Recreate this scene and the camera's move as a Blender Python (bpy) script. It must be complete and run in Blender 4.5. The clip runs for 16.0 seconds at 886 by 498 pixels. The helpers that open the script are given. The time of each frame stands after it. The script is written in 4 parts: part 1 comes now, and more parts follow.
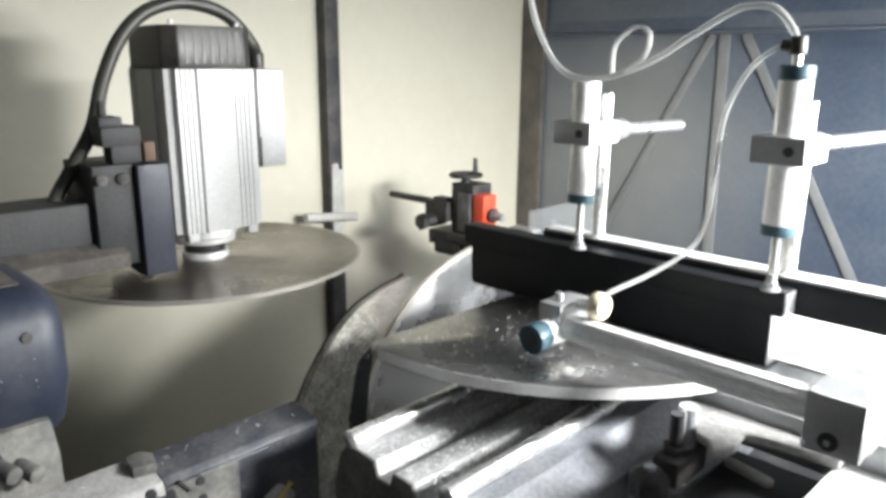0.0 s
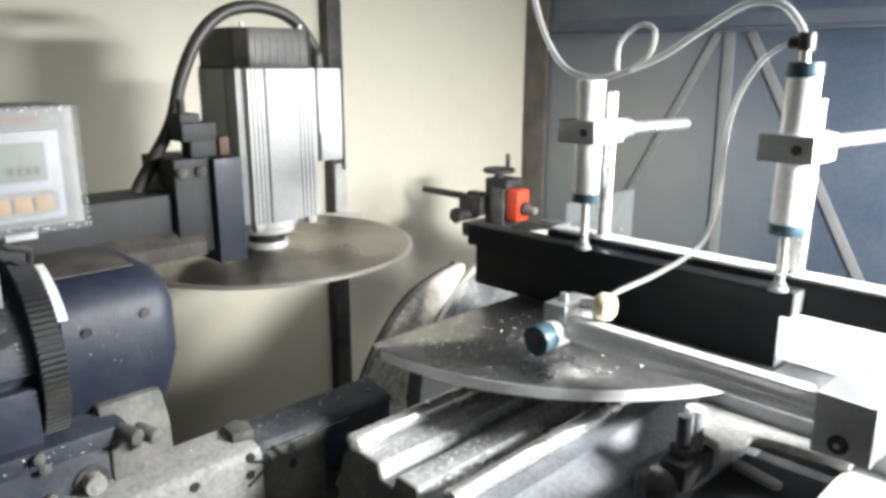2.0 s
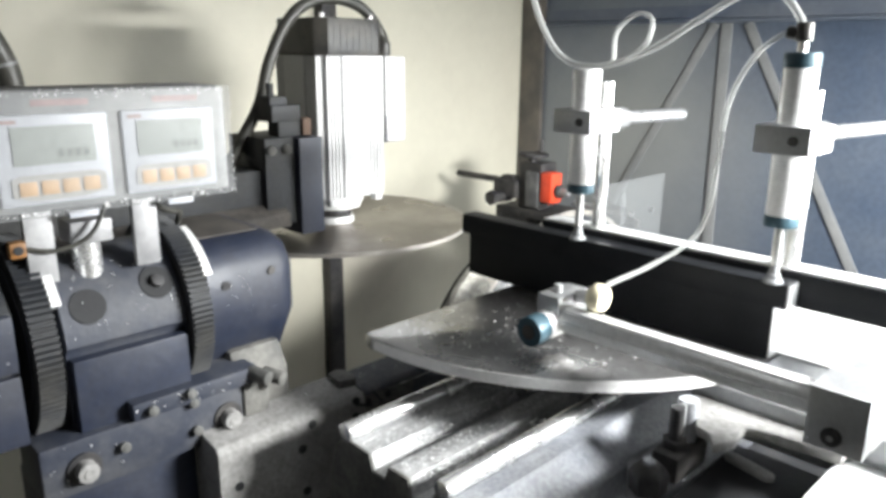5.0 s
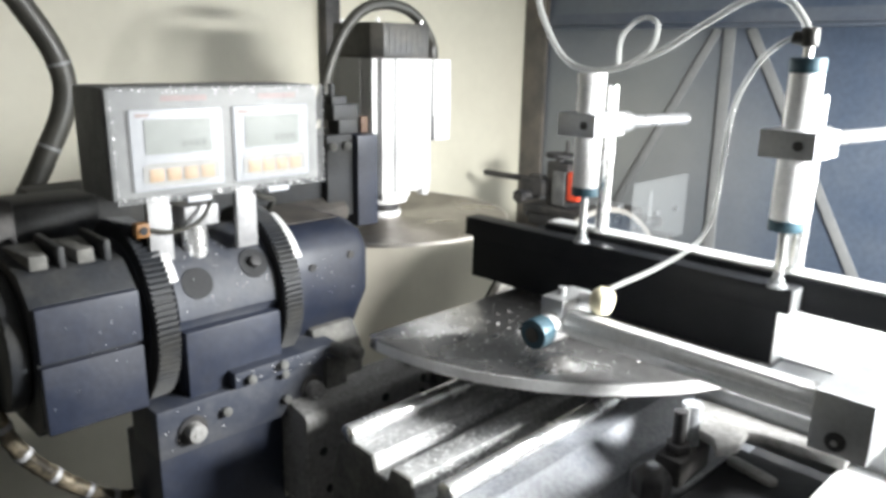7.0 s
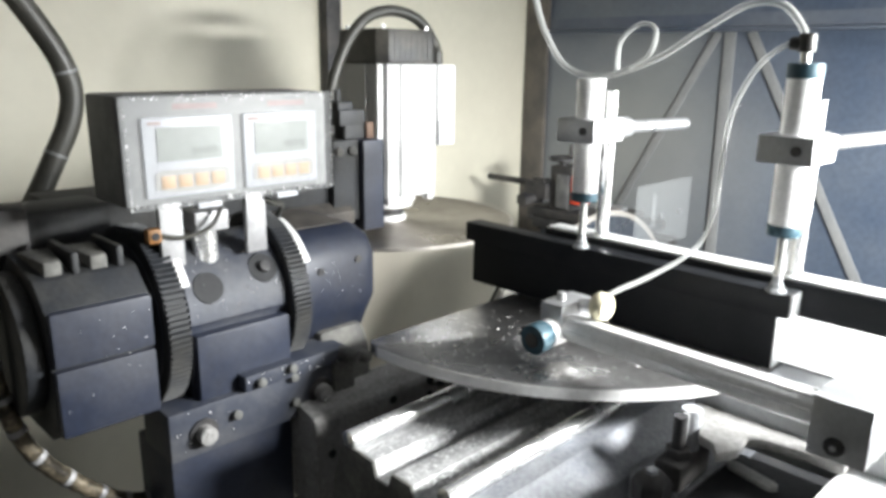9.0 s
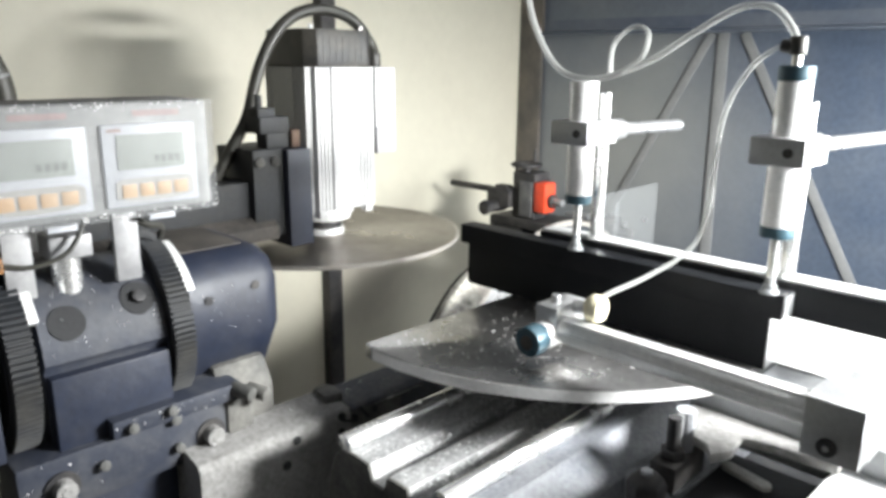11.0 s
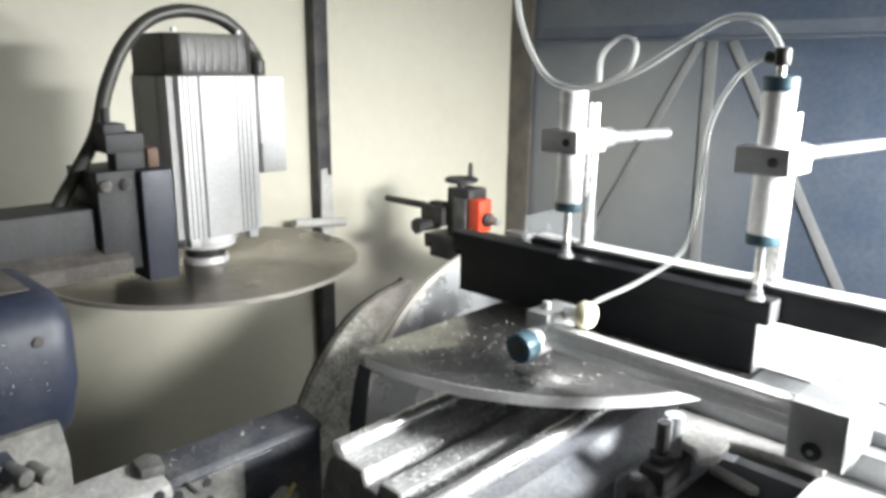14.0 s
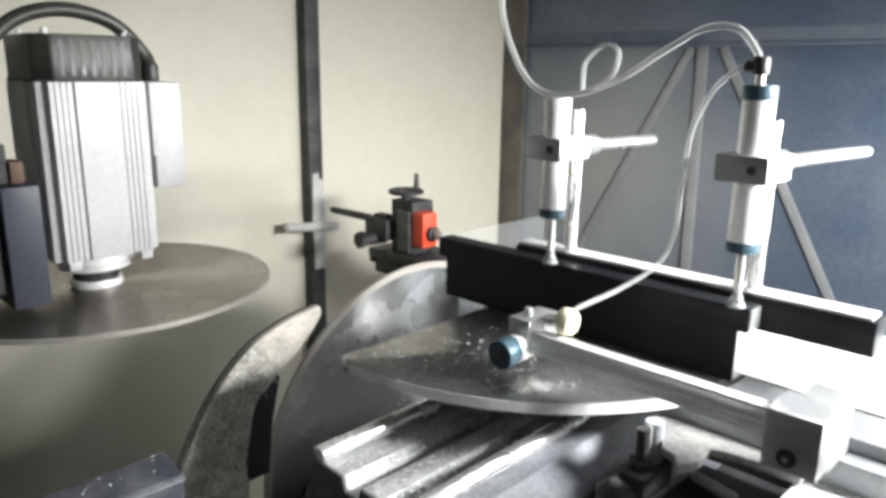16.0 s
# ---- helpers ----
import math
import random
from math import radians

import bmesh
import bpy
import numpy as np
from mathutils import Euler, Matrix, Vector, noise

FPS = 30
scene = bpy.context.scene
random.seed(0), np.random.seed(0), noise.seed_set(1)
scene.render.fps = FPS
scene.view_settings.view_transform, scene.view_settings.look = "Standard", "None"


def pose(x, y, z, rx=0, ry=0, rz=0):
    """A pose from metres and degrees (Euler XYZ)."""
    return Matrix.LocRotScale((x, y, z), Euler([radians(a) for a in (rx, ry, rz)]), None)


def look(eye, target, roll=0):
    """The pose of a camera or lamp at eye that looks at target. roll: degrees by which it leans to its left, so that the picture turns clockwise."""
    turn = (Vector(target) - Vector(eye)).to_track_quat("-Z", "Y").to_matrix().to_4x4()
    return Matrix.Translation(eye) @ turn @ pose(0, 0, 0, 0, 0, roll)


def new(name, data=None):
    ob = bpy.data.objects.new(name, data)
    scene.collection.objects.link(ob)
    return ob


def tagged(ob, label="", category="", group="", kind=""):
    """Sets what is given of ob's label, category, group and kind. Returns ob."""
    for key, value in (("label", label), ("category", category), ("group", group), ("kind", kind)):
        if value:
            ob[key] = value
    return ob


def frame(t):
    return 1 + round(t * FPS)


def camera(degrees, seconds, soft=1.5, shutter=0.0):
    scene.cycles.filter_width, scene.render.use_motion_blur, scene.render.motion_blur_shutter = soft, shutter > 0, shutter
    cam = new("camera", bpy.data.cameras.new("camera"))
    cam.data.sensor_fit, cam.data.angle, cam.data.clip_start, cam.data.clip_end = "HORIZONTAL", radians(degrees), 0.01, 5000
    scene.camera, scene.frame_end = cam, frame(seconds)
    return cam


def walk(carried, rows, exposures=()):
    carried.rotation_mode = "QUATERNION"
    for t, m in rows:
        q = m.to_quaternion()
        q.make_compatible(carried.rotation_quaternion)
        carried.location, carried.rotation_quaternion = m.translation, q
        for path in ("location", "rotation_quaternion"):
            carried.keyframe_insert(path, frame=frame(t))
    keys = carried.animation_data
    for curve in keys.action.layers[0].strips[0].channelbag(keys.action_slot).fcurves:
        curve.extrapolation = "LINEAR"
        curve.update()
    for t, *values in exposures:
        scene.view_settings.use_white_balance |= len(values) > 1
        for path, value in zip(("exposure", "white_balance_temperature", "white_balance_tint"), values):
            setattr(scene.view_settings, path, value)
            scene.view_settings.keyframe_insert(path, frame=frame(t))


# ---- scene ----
cam = camera(62.86, 16.0, soft=3.6)
PATH = [
    (0, pose(0.0000, 0.0000, 1.4500, 75.586, -0.356, -44.627)),
    (0.5, pose(0.0021, 0.0057, 1.4465, 75.507, -0.513, -44.720)),
    (1, pose(0.0046, 0.0066, 1.4462, 75.259, -0.437, -44.769)),
    (1.5, pose(0.0034, 0.0058, 1.4480, 75.493, -0.323, -44.494)),
    (2, pose(0.0073, 0.0065, 1.4485, 75.566, -0.127, -44.361)),
    (2.5, pose(0.0011, 0.0033, 1.4517, 75.791, -0.231, -44.661)),
    (3, pose(0.0030, 0.0001, 1.4513, 75.531, -0.279, -44.642)),
    (5.5, pose(0.0138, 0.0133, 1.4452, 74.776, -0.636, -44.654)),
    (6, pose(0.0099, 0.0151, 1.4464, 74.982, -0.888, -44.368)),
    (6.5, pose(0.0087, 0.0121, 1.4465, 75.183, -0.893, -44.415)),
    (7, pose(0.0082, 0.0132, 1.4442, 75.065, -1.053, -44.542)),
    (7.5, pose(0.0105, 0.0164, 1.4451, 74.728, -1.219, -44.531)),
    (8, pose(0.0127, 0.0166, 1.4442, 74.881, -0.893, -44.272)),
    (8.5, pose(0.0097, 0.0130, 1.4459, 75.115, -0.840, -44.264)),
    (9, pose(0.0096, 0.0086, 1.4488, 75.315, -0.774, -44.378)),
    (9.5, pose(0.0096, 0.0067, 1.4512, 75.276, -0.694, -44.632)),
    (12, pose(0.0102, 0.0044, 1.4541, 75.435, -0.412, -44.843)),
    (12.5, pose(0.0105, 0.0027, 1.4565, 75.539, -0.351, -44.995)),
    (13, pose(0.0089, 0.0015, 1.4584, 75.879, -0.318, -45.084)),
    (13.5, pose(0.0046, -0.0001, 1.4563, 75.817, -0.652, -45.202)),
    (14, pose(0.0031, -0.0022, 1.4584, 75.817, -0.542, -45.370)),
    (14.5, pose(0.0024, -0.0032, 1.4579, 75.739, -0.421, -45.458)),
    (15, pose(0.0050, -0.0093, 1.4632, 76.235, -0.707, -45.956)),
    (15.5, pose(0.0041, -0.0159, 1.4667, 76.533, -0.606, -46.151)),
    (16, pose(0.0151, -0.0183, 1.4635, 76.085, -0.750, -45.541))]
walk(cam, PATH, exposures=[(0, 0.14), (5.5, 0.17), (8.2, 0.25), (9.5, 0.18), (12.0, 0.22), (14.5, 0.09), (15.5, -0.11), (16.0, -0.11)])

# how far the saw carriage has slid along its guide rods, metres
SLIDE = [(0, 0.0000), (0.5, 0.0328), (1, 0.0640), (1.5, 0.0971), (2, 0.1313), (2.5, 0.1639), (3, 0.1947), (5.5, 0.3542), (6, 0.3872), (6.5, 0.4192), (7, 0.4529), (7.5, 0.4829), (8, 0.5138), (8.5, 0.5019), (9, 0.4666), (9.5, 0.4262), (12, 0.2055), (12.5, 0.1602), (13, 0.1164), (13.5, 0.0724), (14, 0.0279), (14.5, -0.0170), (15, -0.0634), (15.5, -0.1086), (16, -0.1593)]

# ---- world and light: sky, an unseen key lamp and added fill lamps ----
world = bpy.data.worlds.new("workshop_sky")
scene.world = world
world.use_nodes = True
_nt = world.node_tree
_sky = _nt.nodes.new("ShaderNodeTexSky")
_sky.sky_type, _sky.sun_disc = "NISHITA", False
_sky.sun_elevation, _sky.sun_rotation = radians(35), radians(170)
_nt.nodes["Background"].inputs[1].default_value = 0.06
_nt.links.new(_sky.outputs[0], _nt.nodes["Background"].inputs[0])


def area(name, eye, target, sx, sy, power, color):
    d = bpy.data.lights.new(name, "AREA")
    d.shape, d.size, d.size_y, d.energy, d.color = "RECTANGLE", sx, sy, power, color
    ob = new(name, d)
    ob.matrix_world = look(eye, target)
    return ob


# Unseen key lamp, placed by the direction of the wall shadows.
area("key_lamp", (1.28, -0.45, 1.58), (1.30, 1.5, 1.00), 0.50, 0.17, 84, (0.985, 1.0, 0.985))
# Unseen fill lamps added to brighten the bed, top faces and fronts.
area("side_fill", (2.15, -0.08, 1.32), (0.7, 0.45, 0.95), 0.5, 0.6, 17, (0.95, 0.985, 1.0))
area("overhead_fill", (1.45, 0.28, 2.25), (1.25, 0.45, 1.0), 0.7, 0.12, 7, (0.98, 0.995, 1.0))
area("front_fill", (1.80, -1.05, 1.30), (0.9, 0.5, 0.95), 1.0, 0.9, 7, (0.95, 0.985, 1.0))
area("rear_left_fill", (-0.7, -0.2, 2.95), (0.6, 0.45, 0.9), 1.6, 0.5, 1.8, (0.98, 0.99, 1.0))


# ---- materials ----
def mat(name, base, rough=0.5, metal=0.0, dirt=None, amount=0.4, scale=8.0, fine=120.0, bump=0.15, coat=0.0,
        stretch=(1, 1, 1), grain=0.07, contrast=(0.42, 0.68)):
    """A surface with a base colour, patches of dirt, fine grain and relief."""
    m = bpy.data.materials.new(name)
    m.use_nodes = True
    nt = m.node_tree
    L, N = nt.links.new, nt.nodes.new
    b = nt.nodes["Principled BSDF"]
    tc = N("ShaderNodeTexCoord")
    mp = N("ShaderNodeMapping")
    mp.inputs["Scale"].default_value = stretch
    L(tc.outputs["Object"], mp.inputs[0])
    big = N("ShaderNodeTexNoise")
    big.inputs["Scale"].default_value, big.inputs["Detail"].default_value = scale, 6
    big.inputs["Roughness"].default_value = 0.65
    small = N("ShaderNodeTexNoise")
    small.inputs["Scale"].default_value, small.inputs["Detail"].default_value = fine, 4
    L(mp.outputs[0], big.inputs[0]), L(mp.outputs[0], small.inputs[0])
    ramp = N("ShaderNodeMapRange")
    ramp.inputs[1].default_value, ramp.inputs[2].default_value = contrast
    ramp.inputs[3].default_value, ramp.inputs[4].default_value = 0.0, amount
    L(big.outputs[0], ramp.inputs[0])
    mix = N("ShaderNodeMix")
    mix.data_type = "RGBA"
    mix.inputs[6].default_value = (*base, 1)
    mix.inputs[7].default_value = (*(dirt or [c * 0.6 for c in base]), 1)
    L(ramp.outputs[0], mix.inputs[0])
    gr = N("ShaderNodeMapRange")
    gr.inputs[1].default_value, gr.inputs[2].default_value = 0.3, 0.7
    gr.inputs[3].default_value, gr.inputs[4].default_value = 1 - grain, 1 + grain
    L(small.outputs[0], gr.inputs[0])
    mul = N("ShaderNodeMix")
    mul.data_type, mul.blend_type = "RGBA", "MULTIPLY"
    mul.inputs[0].default_value = 1.0
    L(mix.outputs[2], mul.inputs[6]), L(gr.outputs[0], mul.inputs[7])
    L(mul.outputs[2], b.inputs["Base Color"])
    rr = N("ShaderNodeMapRange")
    rr.inputs[1].default_value, rr.inputs[2].default_value = 0.3, 0.7
    rr.inputs[3].default_value, rr.inputs[4].default_value = max(0.03, rough - 0.1), min(1, rough + 0.14)
    L(big.outputs[0], rr.inputs[0]), L(rr.outputs[0], b.inputs["Roughness"])
    b.inputs["Metallic"].default_value = metal
    b.inputs["Coat Weight"].default_value = coat
    if bump:
        bp = N("ShaderNodeBump")
        bp.inputs["Strength"].default_value, bp.inputs["Distance"].default_value = bump, 0.002
        L(small.outputs[0], bp.inputs["Height"]), L(bp.outputs[0], b.inputs["Normal"])
    return m


DUST = (0.17, 0.165, 0.155)
M = dict(
    cream=mat("cream_paint", (0.60, 0.575, 0.475), 0.55, 0, (0.50, 0.46, 0.38), 0.35, 1.3, 30, 0.02, grain=0.02),
    navy=mat("navy_paint", (0.014, 0.019, 0.036), 0.5, 0, (0.048, 0.048, 0.054), 0.4, 9, 110, 0.2, grain=0.15),
    navywall=mat("navy_wall_paint", (0.068, 0.086, 0.120), 0.40, 0, (0.135, 0.148, 0.170), 0.8, 1.8, 60, 0.05),
    navydust=mat("dusty_navy_paint", (0.026, 0.031, 0.047), 0.6, 0, DUST, 0.45, 9, 140, 0.3),
    dark=mat("dark_dusty_metal", (0.022, 0.022, 0.025), 0.55, 0.2, (0.13, 0.12, 0.11), 0.6, 12, 160, 0.3),
    brownpost=mat("dusty_brown_post", (0.07, 0.065, 0.06), 0.6, 0, (0.2, 0.17, 0.14), 0.7, 5, 90, 0.15),
    blackcap=mat("black_plastic", (0.02, 0.02, 0.02), 0.4, 0, (0.12, 0.11, 0.09), 0.5, 14, 120, 0.15),
    anod=mat("black_anodised", (0.010, 0.011, 0.013), 0.40, 0, (0.028, 0.029, 0.032), 0.5, 6, 200, 0.04),
    motor=mat("motor_aluminium", (0.47, 0.47, 0.47), 0.48, 0.1, (0.42, 0.42, 0.41), 0.4, 6, 150, 0.04),
    alu=mat("bare_aluminium", (0.52, 0.53, 0.54), 0.34, 0.75, (0.5, 0.5, 0.5), 0.4, 9, 180, 0.08),
    white=mat("bright_aluminium", (0.9, 0.9, 0.9), 0.38, 0.25, (0.75, 0.75, 0.75), 0.4, 8, 150, 0.04),
    steel=mat("ground_steel", (0.42, 0.415, 0.41), 0.28, 0.9, (0.15, 0.148, 0.145), 0.8, 6, 160, 0.07, contrast=(0.40, 0.66)),
    blade=mat("saw_blade_steel", (0.27, 0.245, 0.215), 0.30, 0.9, (0.18, 0.165, 0.145), 0.3, 5, 60, 0.02),
    blade2=mat("polished_blade_steel", (0.62, 0.625, 0.63), 0.25, 1.0, (0.52, 0.52, 0.53), 0.3, 4, 60, 0.0, grain=0.02),
    rim=mat("blade_rim_carbide", (0.50, 0.47, 0.43), 0.42, 0.6, (0.42, 0.4, 0.37), 0.5, 30, 200, 0.05),
    chrome=mat("chromed_rod", (0.88, 0.88, 0.88), 0.22, 0.8, (0.6, 0.6, 0.6), 0.3, 20, 200, 0.03),
    cast=mat("dusty_casting", (0.075, 0.075, 0.072), 0.7, 0.05, (0.22, 0.212, 0.195), 0.8, 9, 120, 0.45, grain=0.2),
    chipbed=mat("chip_covered_casting", (0.40, 0.405, 0.41), 0.45, 0.2, (0.74, 0.74, 0.74), 0.9, 22, 260, 0.6, stretch=(0.45, 1.6, 1), grain=0.3),
    guard=mat("chip_crusted_guard", (0.29, 0.28, 0.245), 0.6, 0.1, (0.60, 0.58, 0.52), 0.8, 34, 240, 1.0, grain=0.35),
    guardtip=mat("dusty_worn_guard", (0.54, 0.50, 0.45), 0.6, 0.1, (0.17, 0.155, 0.135), 0.6, 18, 200, 0.4, grain=0.2),
    armdark=mat("dirty_black_navy_steel", (0.016, 0.018, 0.022), 0.6, 0.0, (0.055, 0.052, 0.045), 0.6, 11, 160, 0.35, grain=0.2),
    rust=mat("rusty_copper_shim", (0.115, 0.066, 0.042), 0.6, 0.2, (0.09, 0.06, 0.045), 0.6, 30, 150, 0.3),
    slidedark=mat("oily_navy_slide", (0.038, 0.042, 0.054), 0.5, 0.1, (0.15, 0.15, 0.15), 0.6, 15, 150, 0.4, grain=0.25),
    rubber=mat("black_rubber_hose", (0.030, 0.030, 0.026), 0.42, 0, (0.10, 0.095, 0.08), 0.6, 10, 100, 0.2),
    red=mat("red_enamel", (0.82, 0.085, 0.035), 0.4, 0, (0.4, 0.05, 0.03), 0.4, 30, 200, 0.1),
    teal=mat("teal_cap", (0.020, 0.062, 0.088), 0.45, 0.2, (0.12, 0.15, 0.165), 0.4, 20, 150, 0.08),
    orange=mat("orange_plastic", (0.26, 0.115, 0.03), 0.5, 0, (0.12, 0.07, 0.035), 0.5, 30, 150, 0.1),
    brass=mat("brass", (0.6, 0.45, 0.16), 0.35, 0.8, (0.3, 0.22, 0.1), 0.5, 25, 150, 0.1),
    ivory=mat("ivory_plastic", (0.82, 0.76, 0.56), 0.4, 0, (0.6, 0.54, 0.36), 0.4, 30, 150, 0.06),
    boxgrey=mat("grey_enclosure", (0.16, 0.165, 0.17), 0.5, 0, (0.32, 0.32, 0.31), 0.7, 16, 160, 0.15),
    boxside=mat("dark_enclosure_side", (0.09, 0.09, 0.092), 0.55, 0, (0.25, 0.25, 0.24), 0.6, 20, 160, 0.2),
    bezel=mat("white_bezel", (0.40, 0.415, 0.45), 0.4, 0, (0.35, 0.36, 0.385), 0.4, 12, 150, 0.04),
    lcd=mat("lcd_glass", (0.24, 0.26, 0.245), 0.55, 0, (0.20, 0.22, 0.205), 0.4, 14, 100, 0.02),
    lcdink=mat("lcd_digits", (0.15, 0.165, 0.155), 0.4, 0, None, 0.3, 20, 100, 0.02),
    redink=mat("red_print", (0.28, 0.19, 0.185), 0.5, 0, None, 0.3, 30, 100, 0.02),
    standgrey=mat("dull_aluminium", (0.24, 0.24, 0.25), 0.5, 0.4, (0.5, 0.5, 0.5), 0.5, 15, 150, 0.1),
    keyfield=mat("pale_key_field", (0.30, 0.29, 0.275), 0.5, 0, (0.27, 0.265, 0.255), 0.4, 20, 150, 0.04),
    key=mat("amber_key", (0.44, 0.27, 0.13), 0.45, 0, (0.40, 0.31, 0.21), 0.6, 40, 200, 0.05),
    concrete=mat("workshop_concrete", (0.085, 0.083, 0.08), 0.8, 0, (0.12, 0.115, 0.11), 0.6, 2, 40, 0.3),
    plaster=mat("bounce_plaster", (0.40, 0.40, 0.39), 0.85, 0, (0.30, 0.30, 0.285), 0.5, 1.2, 30, 0.1),
    greyflank=mat("pale_dusty_flank", (0.33, 0.34, 0.365), 0.6, 0.05, (0.17, 0.185, 0.22), 0.65, 10, 150, 0.3, grain=0.2),
    # near-black; also colours the solid discs that stand for open holes
    pit=mat("near_black_pit", (0.012, 0.013, 0.015), 0.75, 0.0, (0.03, 0.03, 0.032), 0.6, 14, 140, 0.3),
    greyplate=mat("grey_ground_plate", (0.34, 0.35, 0.36), 0.4, 0.5, (0.24, 0.245, 0.25), 0.5, 8, 150, 0.06),
    greydust=mat("dusty_grey_casting", (0.27, 0.28, 0.30), 0.6, 0.1, (0.36, 0.36, 0.37), 0.7, 16, 150, 0.35, grain=0.2),
    roughcast=mat("rough_pale_casting", (0.27, 0.265, 0.26), 0.75, 0.0, (0.17, 0.165, 0.16), 0.6, 30, 140, 0.7, grain=0.2),
    browndust=mat("brown_dusty_paint", (0.048, 0.043, 0.040), 0.75, 0, (0.14, 0.125, 0.11), 0.8, 14, 140, 0.3, grain=0.15),
    palecast=mat("pale_casting", (0.50, 0.49, 0.47), 0.6, 0.1, (0.32, 0.31, 0.29), 0.6, 12, 140, 0.3, grain=0.12),
    greybar=mat("dusty_grey_bar", (0.19, 0.195, 0.20), 0.55, 0, (0.27, 0.27, 0.265), 0.6, 8, 120, 0.15),
    bronze=mat("bronze_braided_hose", (0.030, 0.026, 0.020), 0.35, 0.3, (0.36, 0.30, 0.21), 0.75, 34, 160, 0.3, grain=0.2),
    chips=mat("aluminium_chips", (0.95, 0.95, 0.95), 0.35, 0.0, (0.8, 0.8, 0.8), 0.4, 30, 150, 0.0),
)


def clear(name, color, alpha, rough=0.15):
    m = bpy.data.materials.new(name)
    m.use_nodes = True
    b = m.node_tree.nodes["Principled BSDF"]
    b.inputs["Base Color"].default_value = (*color, 1)
    b.inputs["Roughness"].default_value = rough
    b.inputs["Alpha"].default_value = alpha
    return m


for _m, _ax in (("blade", "Z"), ("blade2", "Y")):
    _nt = M[_m].node_tree
    _tan = _nt.nodes.new("ShaderNodeTangent")
    _tan.direction_type, _tan.axis = "RADIAL", _ax
    _b = _nt.nodes["Principled BSDF"]
    _b.inputs["Anisotropic"].default_value = 0.85
    _b.inputs["Anisotropic Rotation"].default_value = 0.25
    _nt.links.new(_tan.outputs[0], _b.inputs["Tangent"])


def painted_shading(m, centre, reach, colour, amount):
    """Adds a soft patch of haze or shade, painted into a wall's colour."""
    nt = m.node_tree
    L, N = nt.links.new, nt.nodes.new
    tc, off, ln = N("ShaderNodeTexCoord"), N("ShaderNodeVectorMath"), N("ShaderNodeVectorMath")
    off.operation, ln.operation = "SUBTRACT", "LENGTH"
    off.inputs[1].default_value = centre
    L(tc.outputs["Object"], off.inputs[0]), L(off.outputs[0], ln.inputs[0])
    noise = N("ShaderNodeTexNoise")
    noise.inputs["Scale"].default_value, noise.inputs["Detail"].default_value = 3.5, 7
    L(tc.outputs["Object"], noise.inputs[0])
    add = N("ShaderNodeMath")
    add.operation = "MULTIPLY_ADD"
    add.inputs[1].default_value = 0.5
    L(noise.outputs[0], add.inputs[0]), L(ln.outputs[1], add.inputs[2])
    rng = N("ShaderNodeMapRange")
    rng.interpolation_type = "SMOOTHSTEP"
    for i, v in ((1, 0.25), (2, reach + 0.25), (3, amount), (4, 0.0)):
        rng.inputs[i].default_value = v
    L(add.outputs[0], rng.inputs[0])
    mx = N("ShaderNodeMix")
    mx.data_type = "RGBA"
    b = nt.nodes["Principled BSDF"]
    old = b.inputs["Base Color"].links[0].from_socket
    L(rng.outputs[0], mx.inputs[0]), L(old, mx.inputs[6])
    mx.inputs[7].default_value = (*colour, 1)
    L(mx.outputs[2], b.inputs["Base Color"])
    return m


# Pale sheen of reflected light, painted into the navy wall's colour.
M["hazewall"] = painted_shading(mat("navy_wall_painted_haze", (0.060, 0.080, 0.118), 0.36, 0, (0.105, 0.122, 0.150), 0.8, 1.8, 60, 0.05, grain=0.12),
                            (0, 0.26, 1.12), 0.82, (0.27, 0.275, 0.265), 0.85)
# Shade low on the cream wall, painted in as a dark brown patch.
painted_shading(M["cream"], (1.90, 0, 0.78), 0.34, (0.30, 0.27, 0.23), 0.75)
M["anod"].node_tree.nodes["Principled BSDF"].inputs["Specular IOR Level"].default_value = 0.22
M["tube"] = clear("clear_air_tube", (0.72, 0.73, 0.72), 0.38, 0.1)
M["cover"] = clear("dusty_clear_plastic", (0.42, 0.43, 0.44), 0.12, 0.5)
M["acrylic"] = clear("scratched_acrylic", (0.50, 0.52, 0.53), 0.10, 0.25)

# ---- building helpers ----
def bm_new():
    return bmesh.new()


def box(bm, x0, x1, y0, y1, z0, z1, bevel=0.0, m=None):
    vs = [bm.verts.new((x, y, z)) for x in (x0, x1) for y in (y0, y1) for z in (z0, z1)]
    fs = [bm.faces.new([vs[i] for i in q]) for q in
          ((0, 1, 3, 2), (4, 6, 7, 5), (0, 4, 5, 1), (2, 3, 7, 6), (0, 2, 6, 4), (1, 5, 7, 3))]
    if bevel:
        bmesh.ops.bevel(bm, geom=list({e for f in fs for e in f.edges}), offset=bevel, segments=2, affect="EDGES", profile=0.6)
    if m is not None:
        bmesh.ops.transform(bm, matrix=m, verts=[v for v in bm.verts if v.is_valid])
    return bm


